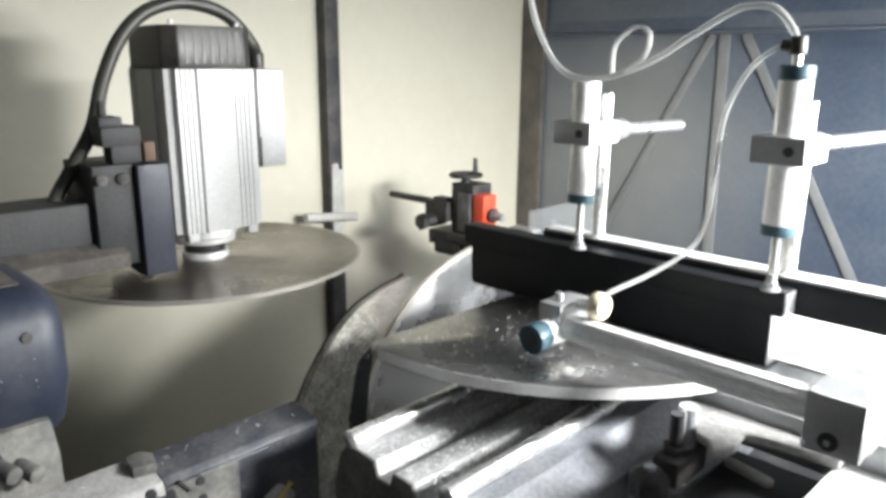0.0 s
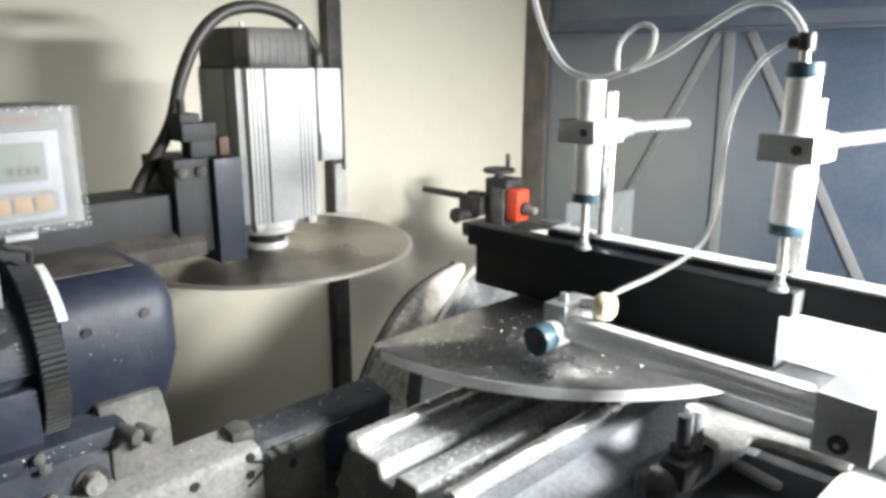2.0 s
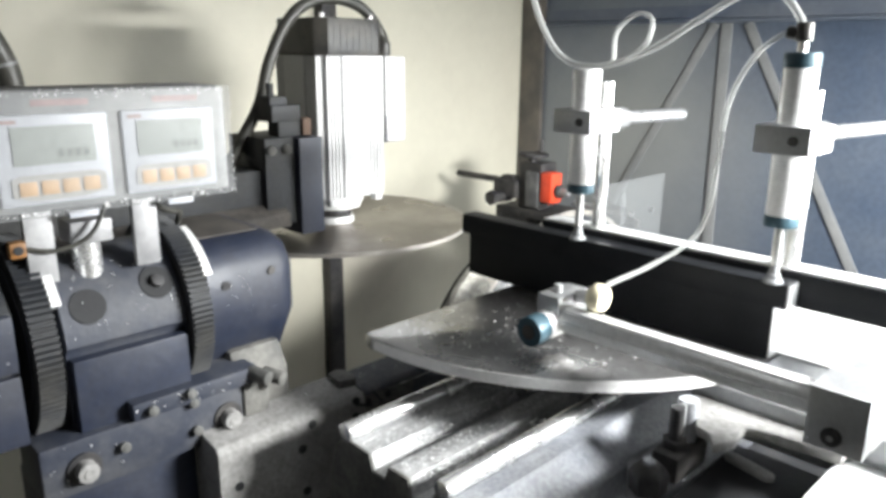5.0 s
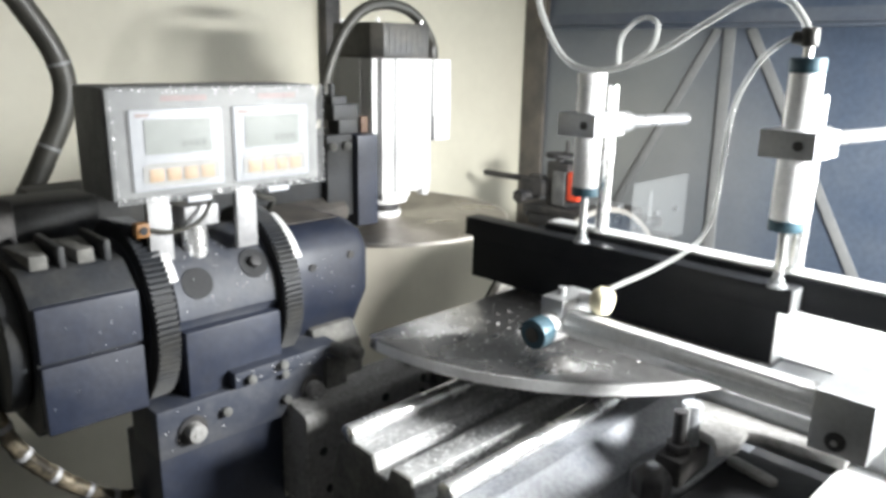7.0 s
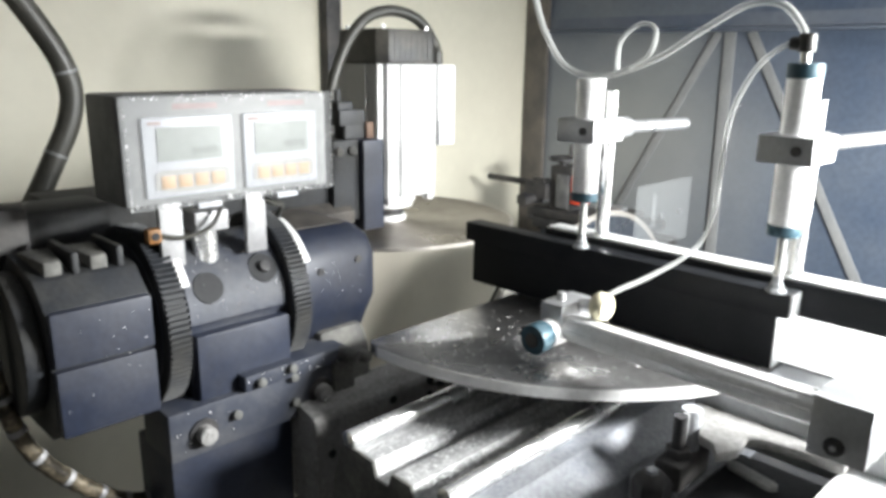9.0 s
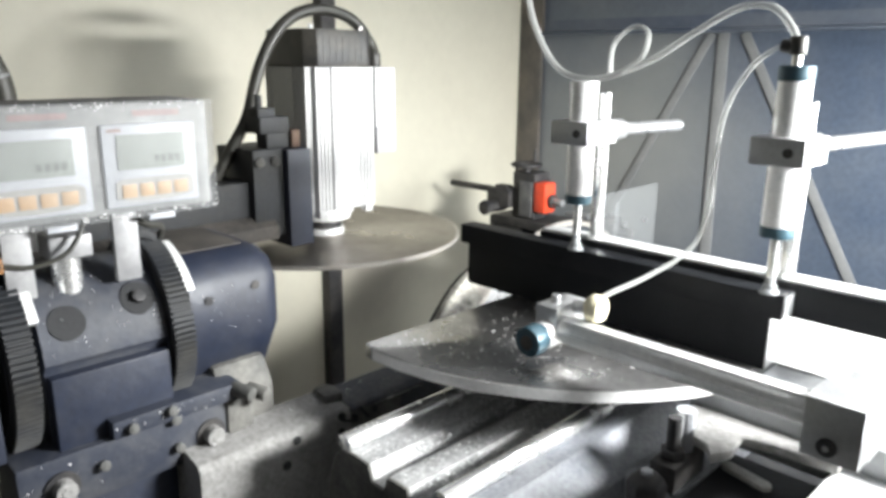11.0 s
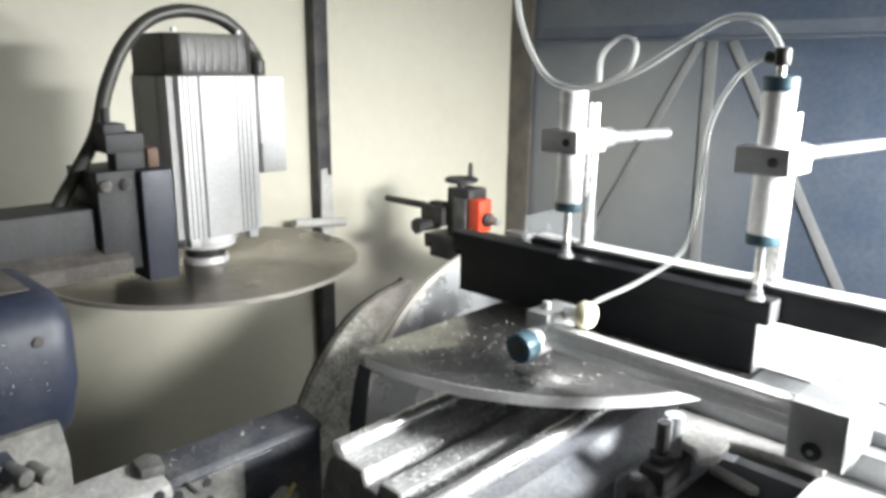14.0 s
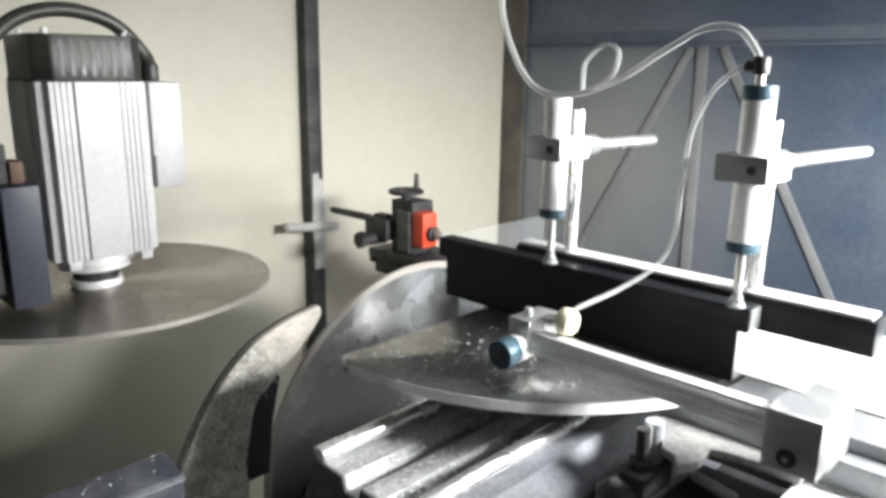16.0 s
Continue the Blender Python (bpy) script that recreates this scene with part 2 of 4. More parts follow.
def cyl(bm, p0, p1, r0, r1=None, n=28, bevel=0.0, caps=True):
    p0, p1 = Vector(p0), Vector(p1)
    r1 = r0 if r1 is None else r1
    ax = (p1 - p0)
    m = Matrix.Translation((p0 + p1) / 2) @ ax.to_track_quat("Z", "Y").to_matrix().to_4x4()
    got = bmesh.ops.create_cone(bm, cap_ends=caps, cap_tris=False, segments=n, radius1=r0, radius2=r1, depth=ax.length, matrix=m)
    if bevel:
        rim = {e for v in got["verts"] for e in v.link_edges if sum(len(f.verts) > 4 for f in e.link_faces) == 1}
        bmesh.ops.bevel(bm, geom=list(rim), offset=bevel, segments=2, affect="EDGES", profile=0.6)
    return bm


def prism(bm, pts, axis, a, b, bevel=0.0):
    """A closed outline of 2D points pushed along an axis from a to b."""
    def at(u, w, s):
        return {"x": (s, u, w), "y": (u, s, w), "z": (u, w, s)}[axis]
    n = len(pts)
    lo = [bm.verts.new(at(u, w, a)) for u, w in pts]
    hi = [bm.verts.new(at(u, w, b)) for u, w in pts]
    fs = [bm.faces.new(lo), bm.faces.new(hi[::-1])]
    for i in range(n):
        fs.append(bm.faces.new((lo[i], hi[i], hi[(i + 1) % n], lo[(i + 1) % n])))
    bmesh.ops.recalc_face_normals(bm, faces=fs)
    if bevel:
        bmesh.ops.bevel(bm, geom=list({e for f in fs for e in f.edges}), offset=bevel, segments=2, affect="EDGES", profile=0.6)
    return bm


def lathe(bm, rings, centre, axis="z", n=48):
    """Rings of (radius, height) turned round an axis through centre."""
    cx, cy, cz = centre
    loops = []
    for r, h in rings:
        loop = []
        for i in range(n):
            a = 2 * math.pi * i / n
            u, w = r * math.cos(a), r * math.sin(a)
            p = {"z": (u, w, h), "x": (h, u, w), "y": (u, h, w)}[axis]
            loop.append(bm.verts.new((p[0] + cx, p[1] + cy, p[2] + cz)))
        loops.append(loop)
    for a, b in zip(loops, loops[1:]):
        for i in range(n):
            bm.faces.new((a[i], a[(i + 1) % n], b[(i + 1) % n], b[i]))
    bm.faces.new(loops[0][::-1]), bm.faces.new(loops[-1])
    bmesh.ops.recalc_face_normals(bm, faces=bm.faces)
    return bm


def smooth_path(pts, n=12):
    P = [Vector(p) for p in pts]
    P = [2 * P[0] - P[1]] + P + [2 * P[-1] - P[-2]]
    out = []
    for i in range(1, len(P) - 2):
        a, b, c, d = P[i - 1:i + 3]
        for k in range(n):
            t = k / n
            out.append(0.5 * (2 * b + (c - a) * t + (2 * a - 5 * b + 4 * c - d) * t * t + (3 * b - a - 3 * c + d) * t ** 3))
    return out + [P[-2]]


def tube(bm, pts, r, n=12, step=12, ribs=0.0):
    path = smooth_path(pts, step)
    up = Vector((0.3, 0.2, 1)).normalized()
    loops = []
    for i, p in enumerate(path):
        d = (path[min(i + 1, len(path) - 1)] - path[max(i - 1, 0)]).normalized()
        side = d.cross(up).normalized()
        up = side.cross(d).normalized()
        rr = r * (1 + (ribs if i % 2 else -ribs))
        loops.append([bm.verts.new(p + rr * (side * math.cos(2 * math.pi * k / n) + up * math.sin(2 * math.pi * k / n))) for k in range(n)])
    for a, b in zip(loops, loops[1:]):
        for k in range(n):
            bm.faces.new((a[k], a[(k + 1) % n], b[(k + 1) % n], b[k]))
    bm.faces.new(loops[0][::-1]), bm.faces.new(loops[-1])
    bmesh.ops.recalc_face_normals(bm, faces=bm.faces)
    return bm


def bolt(bm, p, axis, r=0.008, h=0.008):
    """A socket-head screw whose head stands out along an axis."""
    p, d = Vector(p), Vector(axis).normalized()
    cyl(bm, p - d * 0.004, p + d * h, r, n=16, bevel=r * 0.15)
    cyl(bm, p + d * h * 0.98, p + d * (h + 0.0012), r * 0.5, n=6)
    return bm


def flat_shade(me, angle=40):
    for p in me.polygons:
        p.use_smooth = True
    me.set_sharp_from_angle(angle=radians(angle))


def mesh_ob(name, bm, material):
    bmesh.ops.recalc_face_normals(bm, faces=bm.faces)
    me = bpy.data.meshes.new(name)
    bm.to_mesh(me), bm.free()
    flat_shade(me)
    me.materials.append(material)
    return new(name, me)


ORIGIN = {}


def thing(name, base, label, category, group="", kind=""):
    """An Empty at the base of a thing; its parts are given in world places."""
    ob = new(name)
    ob.empty_display_size = 0.05
    ob.location = base
    ORIGIN[ob] = Vector(base)
    return tagged(ob, label, category, group, kind)


def part(name, bm, material, parent, label="", pivot=None):
    o = Vector(pivot) if pivot is not None else ORIGIN[parent]
    bmesh.ops.translate(bm, vec=-o, verts=bm.verts)
    ob = mesh_ob(name, bm, material)
    ob.parent = parent
    ob.location = o - ORIGIN[parent]
    ORIGIN[ob] = o
    if label:
        ob["label"] = label
    return ob


def single(name, bm, material, label, category, group="", kind="", base=None):
    c = sum((v.co for v in bm.verts), Vector()) / len(bm.verts)
    o = Vector(base) if base else Vector((c.x, c.y, min(v.co.z for v in bm.verts)))
    bmesh.ops.translate(bm, vec=-o, verts=bm.verts)
    ob = mesh_ob(name, bm, material)
    ob.location = o
    ORIGIN[ob] = o
    return tagged(ob, label, category, group, kind)


# ---- setting: workshop shell and the machine's booth ----
WY, WX = 1.90, 2.33


def shell():
    single("floor", box(bm_new(), -3, 4.2, -1.1, 3.2, -0.1, 0.0), M["concrete"], "grey concrete workshop floor", "floor", kind="structure")
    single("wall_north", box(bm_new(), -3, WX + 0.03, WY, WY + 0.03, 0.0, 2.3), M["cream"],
           "cream painted sheet metal wall of the booth with dust and painted-in shade", "wall", kind="structure")
    single("wall_east", box(bm_new(), WX, WX + 0.03, 0.42, WY - 0.002, 0.0, 2.3), M["hazewall"],
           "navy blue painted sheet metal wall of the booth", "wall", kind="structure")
    # The plaster walls and ceiling are unseen, added to bounce fill light.
    single("wall_west", box(bm_new(), -3.1, -3, -1.1, 3.2, 0, 3.2), M["plaster"], "unseen pale workshop wall added to bounce light", "wall", kind="structure")
    b = bm_new()
    box(b, -3, 0.65, -1.2, -1.1, 0, 3.2), box(b, 2.35, 4.2, -1.2, -1.1, 0, 3.2)
    box(b, 0.65, 2.35, -1.2, -1.1, 0, 0.80), box(b, 0.65, 2.35, -1.2, -1.1, 1.90, 3.2)
    single("wall_south", b, M["plaster"], "unseen pale workshop wall with an added opening for sky light", "wall", kind="structure")
    single("ceiling", box(bm_new(), -3, 4.2, -1.1, 3.2, 3.2, 3.3), M["plaster"], "unseen pale workshop ceiling added to bounce light", "ceiling", kind="structure")
    single("wall_far_east", box(bm_new(), 4.2, 4.3, -1.1, 3.2, 0, 3.2), M["plaster"], "unseen pale workshop wall added to bounce light", "wall", kind="structure")
    # Two sheets out of view, added to keep lamp light off the upper walls.
    b = bm_new()
    box(b, -1.6, WX + 0.03, 0.88, WY - 0.003, 1.95, 1.98), box(b, 0.35, WX + 0.03, -0.21, -0.19, 1.572, 1.80)
    single("light_shields", b, M["navywall"], "unseen navy sheets added to block light from the upper walls", "roof", kind="structure")


shell()


def booth_frame():
    single("wall_bracket", cyl(bm_new(), (1.226, WY - 0.064, 0.988), (1.420, WY - 0.064, 0.966), 0.0145, n=14, bevel=0.003), M["palecast"],
           "short pale dusty pipe stub crossing the wall post", "bracket", kind="structure")
    single("post_plate", prism(bm_new(), [(1.345, 0.83), (1.384, 0.83), (1.388, 1.0), (1.384, 1.118), (1.368, 1.124), (1.366, 1.142), (1.344, 1.140), (1.341, 1.0)], "y", WY - 0.0495, WY - 0.0455, 0.001), M["palecast"],
           "pale dusty plate screwed to the black post", "bracket", kind="structure")
    single("wall_post", box(bm_new(), 1.335, 1.387, WY - 0.045, WY - 0.002, 0.0, 2.29, 0.004), M["dark"],
           "black steel post standing against the cream wall", "post", kind="structure")
    single("corner_post", box(bm_new(), WX - 0.022, WX - 0.003, WY - 0.110, WY - 0.003, 0.0, 2.29, 0.004), M["brownpost"],
           "brownish dusty steel post in the booth corner", "post", kind="structure")
    single("wall_ledge", prism(bm_new(), [(WX - 0.003, 1.545), (WX - 0.05, 1.545), (WX - 0.05, 1.553), (WX - 0.012, 1.560), (WX - 0.012, 1.60), (WX - 0.003, 1.60)],
           "y", 0.42, WY - 0.115), M["navywall"], "folded navy sheet metal ledge along the wall", "ledge", kind="structure")
    t = thing("wall_brace", (WX - 0.01, 1.1, 0.6), "grey steel truss bars braced across the navy wall", "brace", kind="structure")
    for (ya, za), (yb, zb), w in (((1.116, 1.543), (1.60, 0.62), 0.026), ((1.078, 1.543), (1.064, 0.62), 0.036), ((1.011, 1.543), (0.50, 0.62), 0.028)):
        d = Vector((0, yb - ya, zb - za)).normalized()
        n = Vector((0, -d.z, d.y)) * w / 2
        b = bm_new()
        prism(b, [(ya - n.y, za - n.z), (ya + n.y, za + n.z), (yb + n.y, zb + n.z), (yb - n.y, zb - n.z)], "x", WX - 0.009, WX - 0.003, 0.001)
        part("brace_bar", b, M["greybar"], t)


booth_frame()
ZT = 1.0567   # the table's top


# ---- still parts of the machine ----
def table():
    cx, cy, r = 1.0303, 0.7452, 0.4153
    pts = [(cx + r * math.cos(a), cy + r * math.sin(a)) for a in np.linspace(radians(178), radians(247), 44)]
    pts = [(0.620, 0.775)] + pts + [(0.90, 0.350), (1.24, 0.342), (1.24, 0.775)]
    t = thing("saw_table", (0.95, 0.58, 0.72), "round-edged steel work table strewn with aluminium chips", "table")
    part("plate", prism(bm_new(), pts, "z", ZT - 0.019, ZT, 0.0018), M["steel"], t, "worn ground steel plate with a rounded edge")
    b = bm_new()
    cyl(b, (1.0, 0.6, 0.72), (1.0, 0.6, ZT - 0.021), 0.09, n=32)
    # White strip added along the plate's edge to show it catching light.
    b2 = bm_new()
    arc = [radians(a) for a in np.linspace(179, 247, 44)]
    prism(b2, [(cx + (r - 0.001) * math.cos(a), cy + (r - 0.001) * math.sin(a)) for a in arc] + [(cx + (r + 0.0012) * math.cos(a), cy + (r + 0.0012) * math.sin(a)) for a in arc[::-1]], "z", ZT - 0.0170, ZT - 0.0020)
    part("edge_glint", b2, M["white"], t, "added white strip for the lit edge of the plate")
    part("pedestal", b, M["navydust"], t, "dark pedestal under the plate")


table()


def slide_way():
    t = thing("slide_way", (0.45, 0.93, 0.0), "dark cast way under the sliding carriage", "machine bed")
    part("way_body", box(bm_new(), -0.35, 1.35, 0.83, 1.03, 0.0, 0.57, 0.004), M["navydust"], t)
    part("way_top", box(bm_new(), -0.35, 1.35, 0.84, 1.02, 0.5705, 0.5995, 0.003), M["cast"], t)


slide_way()


def rail_bed():
    t = thing("guide_bed", (0.9, 0.58, 0.7), "chip covered cast bed with two bright guide rods", "machine bed")
    prof = [(0.44, 0.72), (0.44, 0.93), (0.475, 0.955), (0.50, 0.968), (0.522, 0.966), (0.53, 0.94), (0.56, 0.94), (0.565, 0.965), (0.60, 0.965),
            (0.607, 0.945), (0.63, 0.945), (0.636, 0.966), (0.662, 0.968), (0.69, 0.968), (0.705, 0.95), (0.72, 0.90), (0.72, 0.72)]
    part("bed_casting", prism(bm_new(), prof, "x", 0.515, 1.35, 0.0015), M["chipbed"], t)
    part("bed_end", prism(bm_new(), prof, "x", 0.5105, 0.5145, 0.001), M["cast"], t, "dark dusty end face of the bed")
    flank = [(0.4975, 0.966), (0.4735, 0.957), (0.4385, 0.931), (0.4385, 0.80), (0.425, 0.80), (0.425, 0.938), (0.468, 0.972), (0.4955, 0.972)]
    part("bed_flank", prism(bm_new(), flank, "x", 0.515, 1.30, 0.001), M["greyflank"], t, "pale dusty flank of the bed")
    for y in (0.682, 0.507):
        part("guide_rod", cyl(bm_new(), (0.508, y, 0.978), (1.34, y, 0.978), 0.0125, n=32, bevel=0.002), M["chrome"], t, "bright chromed guide rod")


rail_bed()


def profile_stock():
    t = thing("aluminium_profile", (0.955, 0.61, ZT), "black anodised aluminium profile clamped on the table", "profile")
    b = bm_new()
    box(b, 0.945, 0.972, 0.339, 0.879, ZT, ZT + 0.106, 0.0012)
    part("web", b, M["anod"], t)
    b = bm_new()
    box(b, 0.938, 0.973, 0.322, 0.892, ZT + 0.075, ZT + 0.1085, 0.0015)
    part("flange", b, M["anod"], t)
    b = bm_new()
    box(b, 0.946, 0.972, 0.3365, 0.3385, ZT + 0.002, ZT + 0.073)
    box(b, 0.940, 0.971, 0.3195, 0.3215, ZT + 0.077, ZT + 0.1065)
    part("cut_end", b, M["alu"], t, "bare saw-cut end of the profile")


profile_stock()


def fence():
    t = thing("fence", (1.0, 0.3, ZT), "bright aluminium fence under a black top rail", "fence")
    part("fence_face", prism(bm_new(), [(0.982, ZT), (1.17, ZT), (1.17, ZT + 0.040)], "y", -0.12, 0.76, 0.001), M["white"], t)
    part("rail_post", box(bm_new(), 0.985, 1.012, 0.70, 0.735, ZT + 0.001, ZT + 0.0695, 0.002), M["anod"], t)
    part("top_rail", box(bm_new(), 0.975, 1.018, 0.183, 0.742, ZT + 0.070, ZT + 0.116, 0.003), M["anod"], t, "black rail with a bright worn edge")
    part("rail_edge", box(bm_new(), 0.979, 1.014, 0.190, 0.740, ZT + 0.1165, ZT + 0.1205, 0.0008), M["white"], t, "bright strip along the rail")


fence()


def clamp(y, name_label, long_rod, drop, top, cap="teal"):
    t = thing("clamp_cylinder", (0.938, y, 1.165), name_label, "pneumatic clamp", "clamp cylinders")
    x = 0.938
    part("barrel", cyl(bm_new(), (x, y, 1.254), (x, y, top - 0.018), 0.0195, n=36, bevel=0.001), M["white"], t, "bright aluminium barrel")
    part("end_cap", cyl(bm_new(), (x, y, top - 0.018), (x, y, top), 0.0207, n=36, bevel=0.002), M[cap], t, "round end cap")
    part("end_cap", cyl(bm_new(), (x, y, 1.240), (x, y, 1.254), 0.0207, n=36, bevel=0.002), M["teal"], t, "teal end cap")
    part("piston_rod", cyl(bm_new(), (x, y, 1.185), (x, y, 1.240), 0.006, n=20), M["chrome"], t, "chromed piston rod")
    part("foot", lathe(bm_new(), [(0.0125, 0.0), (0.0125, 0.003), (0.0085, 0.006), (0.0085, 0.011), (0.0065, 0.013), (0.006, 0.022)], (x, y, 1.1655)), M["greyplate"], t, "round clamp foot")
    b = bm_new()
    box(b, x - 0.034, x + 0.045, y - 0.033, y + 0.033, 1.332, 1.366, 0.002)
    blk = part("clamp_block", b, M["alu"], t, "aluminium clamp block")
    part("grub_screw", cyl(bm_new(), (x - 0.0345, y - 0.014, 1.349), (x - 0.0365, y - 0.014, 1.349), 0.006, n=16), M["dark"], blk, "dark socket screw")
    b = bm_new()
    cyl(b, (x + 0.03, y, 1.349), (x + 0.108, y, 1.3475), 0.0165, n=8, bevel=0.001)
    part("nut", b, M["alu"], t, "hexagonal aluminium nut")
    part("arm_rod", cyl(bm_new(), (x + 0.108, y, 1.3475), (x + long_rod, y, 1.3475 - drop), 0.010, n=20, bevel=0.0015), M["alu"], t, "round aluminium arm")
    part("guide_post", cyl(bm_new(), (x + 0.055, y, 1.177), (x + 0.055, y, 1.405), 0.0105, n=20), M["chrome"], t, "bright vertical guide post")
    return t


clamp(0.642, "pneumatic clamp cylinder standing over the black profile", 0.30, 0.004, 1.424, "white")
clamp(0.341, "pneumatic clamp cylinder with an air fitting over the profile", 0.50, 0.013, 1.450)


def air_lines():
    x = 0.938
    b = tube(bm_new(), [(x, 0.78, 1.75), (x, 0.762, 1.62), (x, 0.755, 1.546), (x, 0.724, 1.478), (x, 0.683, 1.437), (x, 0.622, 1.428), (x, 0.54, 1.453), (x, 0.477, 1.489),
                       (x, 0.419, 1.519), (x, 0.377, 1.517), (x, 0.352, 1.492), (x, 0.343, 1.470)], 0.0048, 12)
    single("air_tube", b, M["tube"], "clear plastic air tube sagging between the cylinders", "tube", "air tubes")
    b = tube(bm_new(), [(x + 0.01, 0.606, 1.436), (x + 0.01, 0.603, 1.476), (x + 0.01, 0.573, 1.500), (x + 0.005, 0.546, 1.491), (x, 0.549, 1.460), (x - 0.004, 0.575, 1.440)], 0.0033, 12)
    single("air_tube", b, M["tube"], "thin clear air tube curled in a loop", "tube", "air tubes")
    b = tube(bm_new(), [(x, 0.345, 1.468), (x, 0.362, 1.473), (x, 0.397, 1.446), (x - 0.002, 0.423, 1.389), (x - 0.008, 0.427, 1.315), (x - 0.023, 0.424, 1.257),
                       (x - 0.048, 0.431, 1.214), (x - 0.093, 0.463, 1.180), (x - 0.140, 0.490, 1.160), (x - 0.152, 0.500, 1.148)], 0.0035, 12)
    single("air_tube", b, M["tube"], "clear air tube hanging down to the pusher cylinder", "tube", "air tubes")
    t = thing("air_fitting", (x, 0.343, 1.450), "black and chrome push-in air fitting on a cylinder", "fitting")
    part("stem", cyl(bm_new(), (x, 0.343, 1.450), (x, 0.343, 1.462), 0.006, n=12), M["chrome"], t)
    part("elbow", cyl(bm_new(), (x, 0.343, 1.462), (x, 0.343, 1.484), 0.010, n=16, bevel=0.002), M["blackcap"], t)
    part("side_port", cyl(bm_new(), (x, 0.338, 1.470), (x, 0.362, 1.473), 0.008, n=16, bevel=0.002), M["blackcap"], t)


air_lines()


def pusher():
    x, z = 0.765, 1.107
    t = thing("pusher_cylinder", (x, 0.36, 1.06), "horizontal pneumatic pusher cylinder lying over the table", "pneumatic cylinder")
    part("barrel", cyl(bm_new(), (x, 0.222, z), (x, 0.535, z), 0.0165, n=32, bevel=0.001), M["white"], t, "bright aluminium barrel")
    b = bm_new()
    for k in (60, 120, 180, 240):
        c, d = 0.0165 * math.cos(radians(k)), 0.0165 * math.sin(radians(k))
        cyl(b, (x + c, 0.224, z + d), (x + c, 0.53, z + d), 0.0022, n=8)
    part("barrel_rib", b, M["white"], t, "raised ribs along the barrel")
    part("nose", cyl(bm_new(), (x - 0.030, 0.552, z - 0.008), (x + 0.02, 0.552, z - 0.008), 0.0195, n=32, bevel=0.002), M["white"], t, "white ring")
    cap = part("end_cap", cyl(bm_new(), (x - 0.056, 0.552, z - 0.009), (x - 0.030, 0.552, z - 0.008), 0.0205, n=28, bevel=0.003), M["teal"], t, "dull teal end cap")
    part("cap_socket", cyl(bm_new(), (x - 0.0575, 0.552, z - 0.009), (x - 0.054, 0.552, z - 0.009), 0.010, n=20), M["dark"], cap)
    b = bm_new()
    box(b, x - 0.016, x + 0.052, 0.535, 0.572, z - 0.004, z + 0.032, 0.005)
    cyl(b, (x + 0.008, 0.555, z + 0.030), (x + 0.008, 0.555, z + 0.042), 0.006, n=12, bevel=0.001)
    cyl(b, (x + 0.03, 0.545, z + 0.022), (x + 0.020, 0.505, z + 0.033), 0.009, n=14)
    part("valve_body", b, M["alu"], t, "dusty aluminium flow valve")
    part("knob", lathe(bm_new(), [(0.008, -0.012), (0.016, -0.010), (0.0185, -0.004), (0.0185, 0.005), (0.0145, 0.010), (0.007, 0.012)], (x + 0.018, 0.499, z + 0.034), "y", 28), M["ivory"], t, "round ivory plastic knob")
    b = bm_new()
    box(b, 0.738, 0.80, 0.1645, 0.2205, 1.067, 1.132, 0.003)
    blk = part("mount_block", b, M["alu"], t, "square aluminium mounting block")
    part("mount_screw", bolt(bm_new(), (0.738, 0.1945, 1.0835), (-1, 0, 0), 0.010, 0.003), M["dark"], blk, "dark socket screw")
    part("screw_recess", cyl(bm_new(), (0.7352, 0.1945, 1.0835), (0.7332, 0.1945, 1.0835), 0.0035, n=6), M["alu"], blk, "bright worn socket")
    return t


pusher()


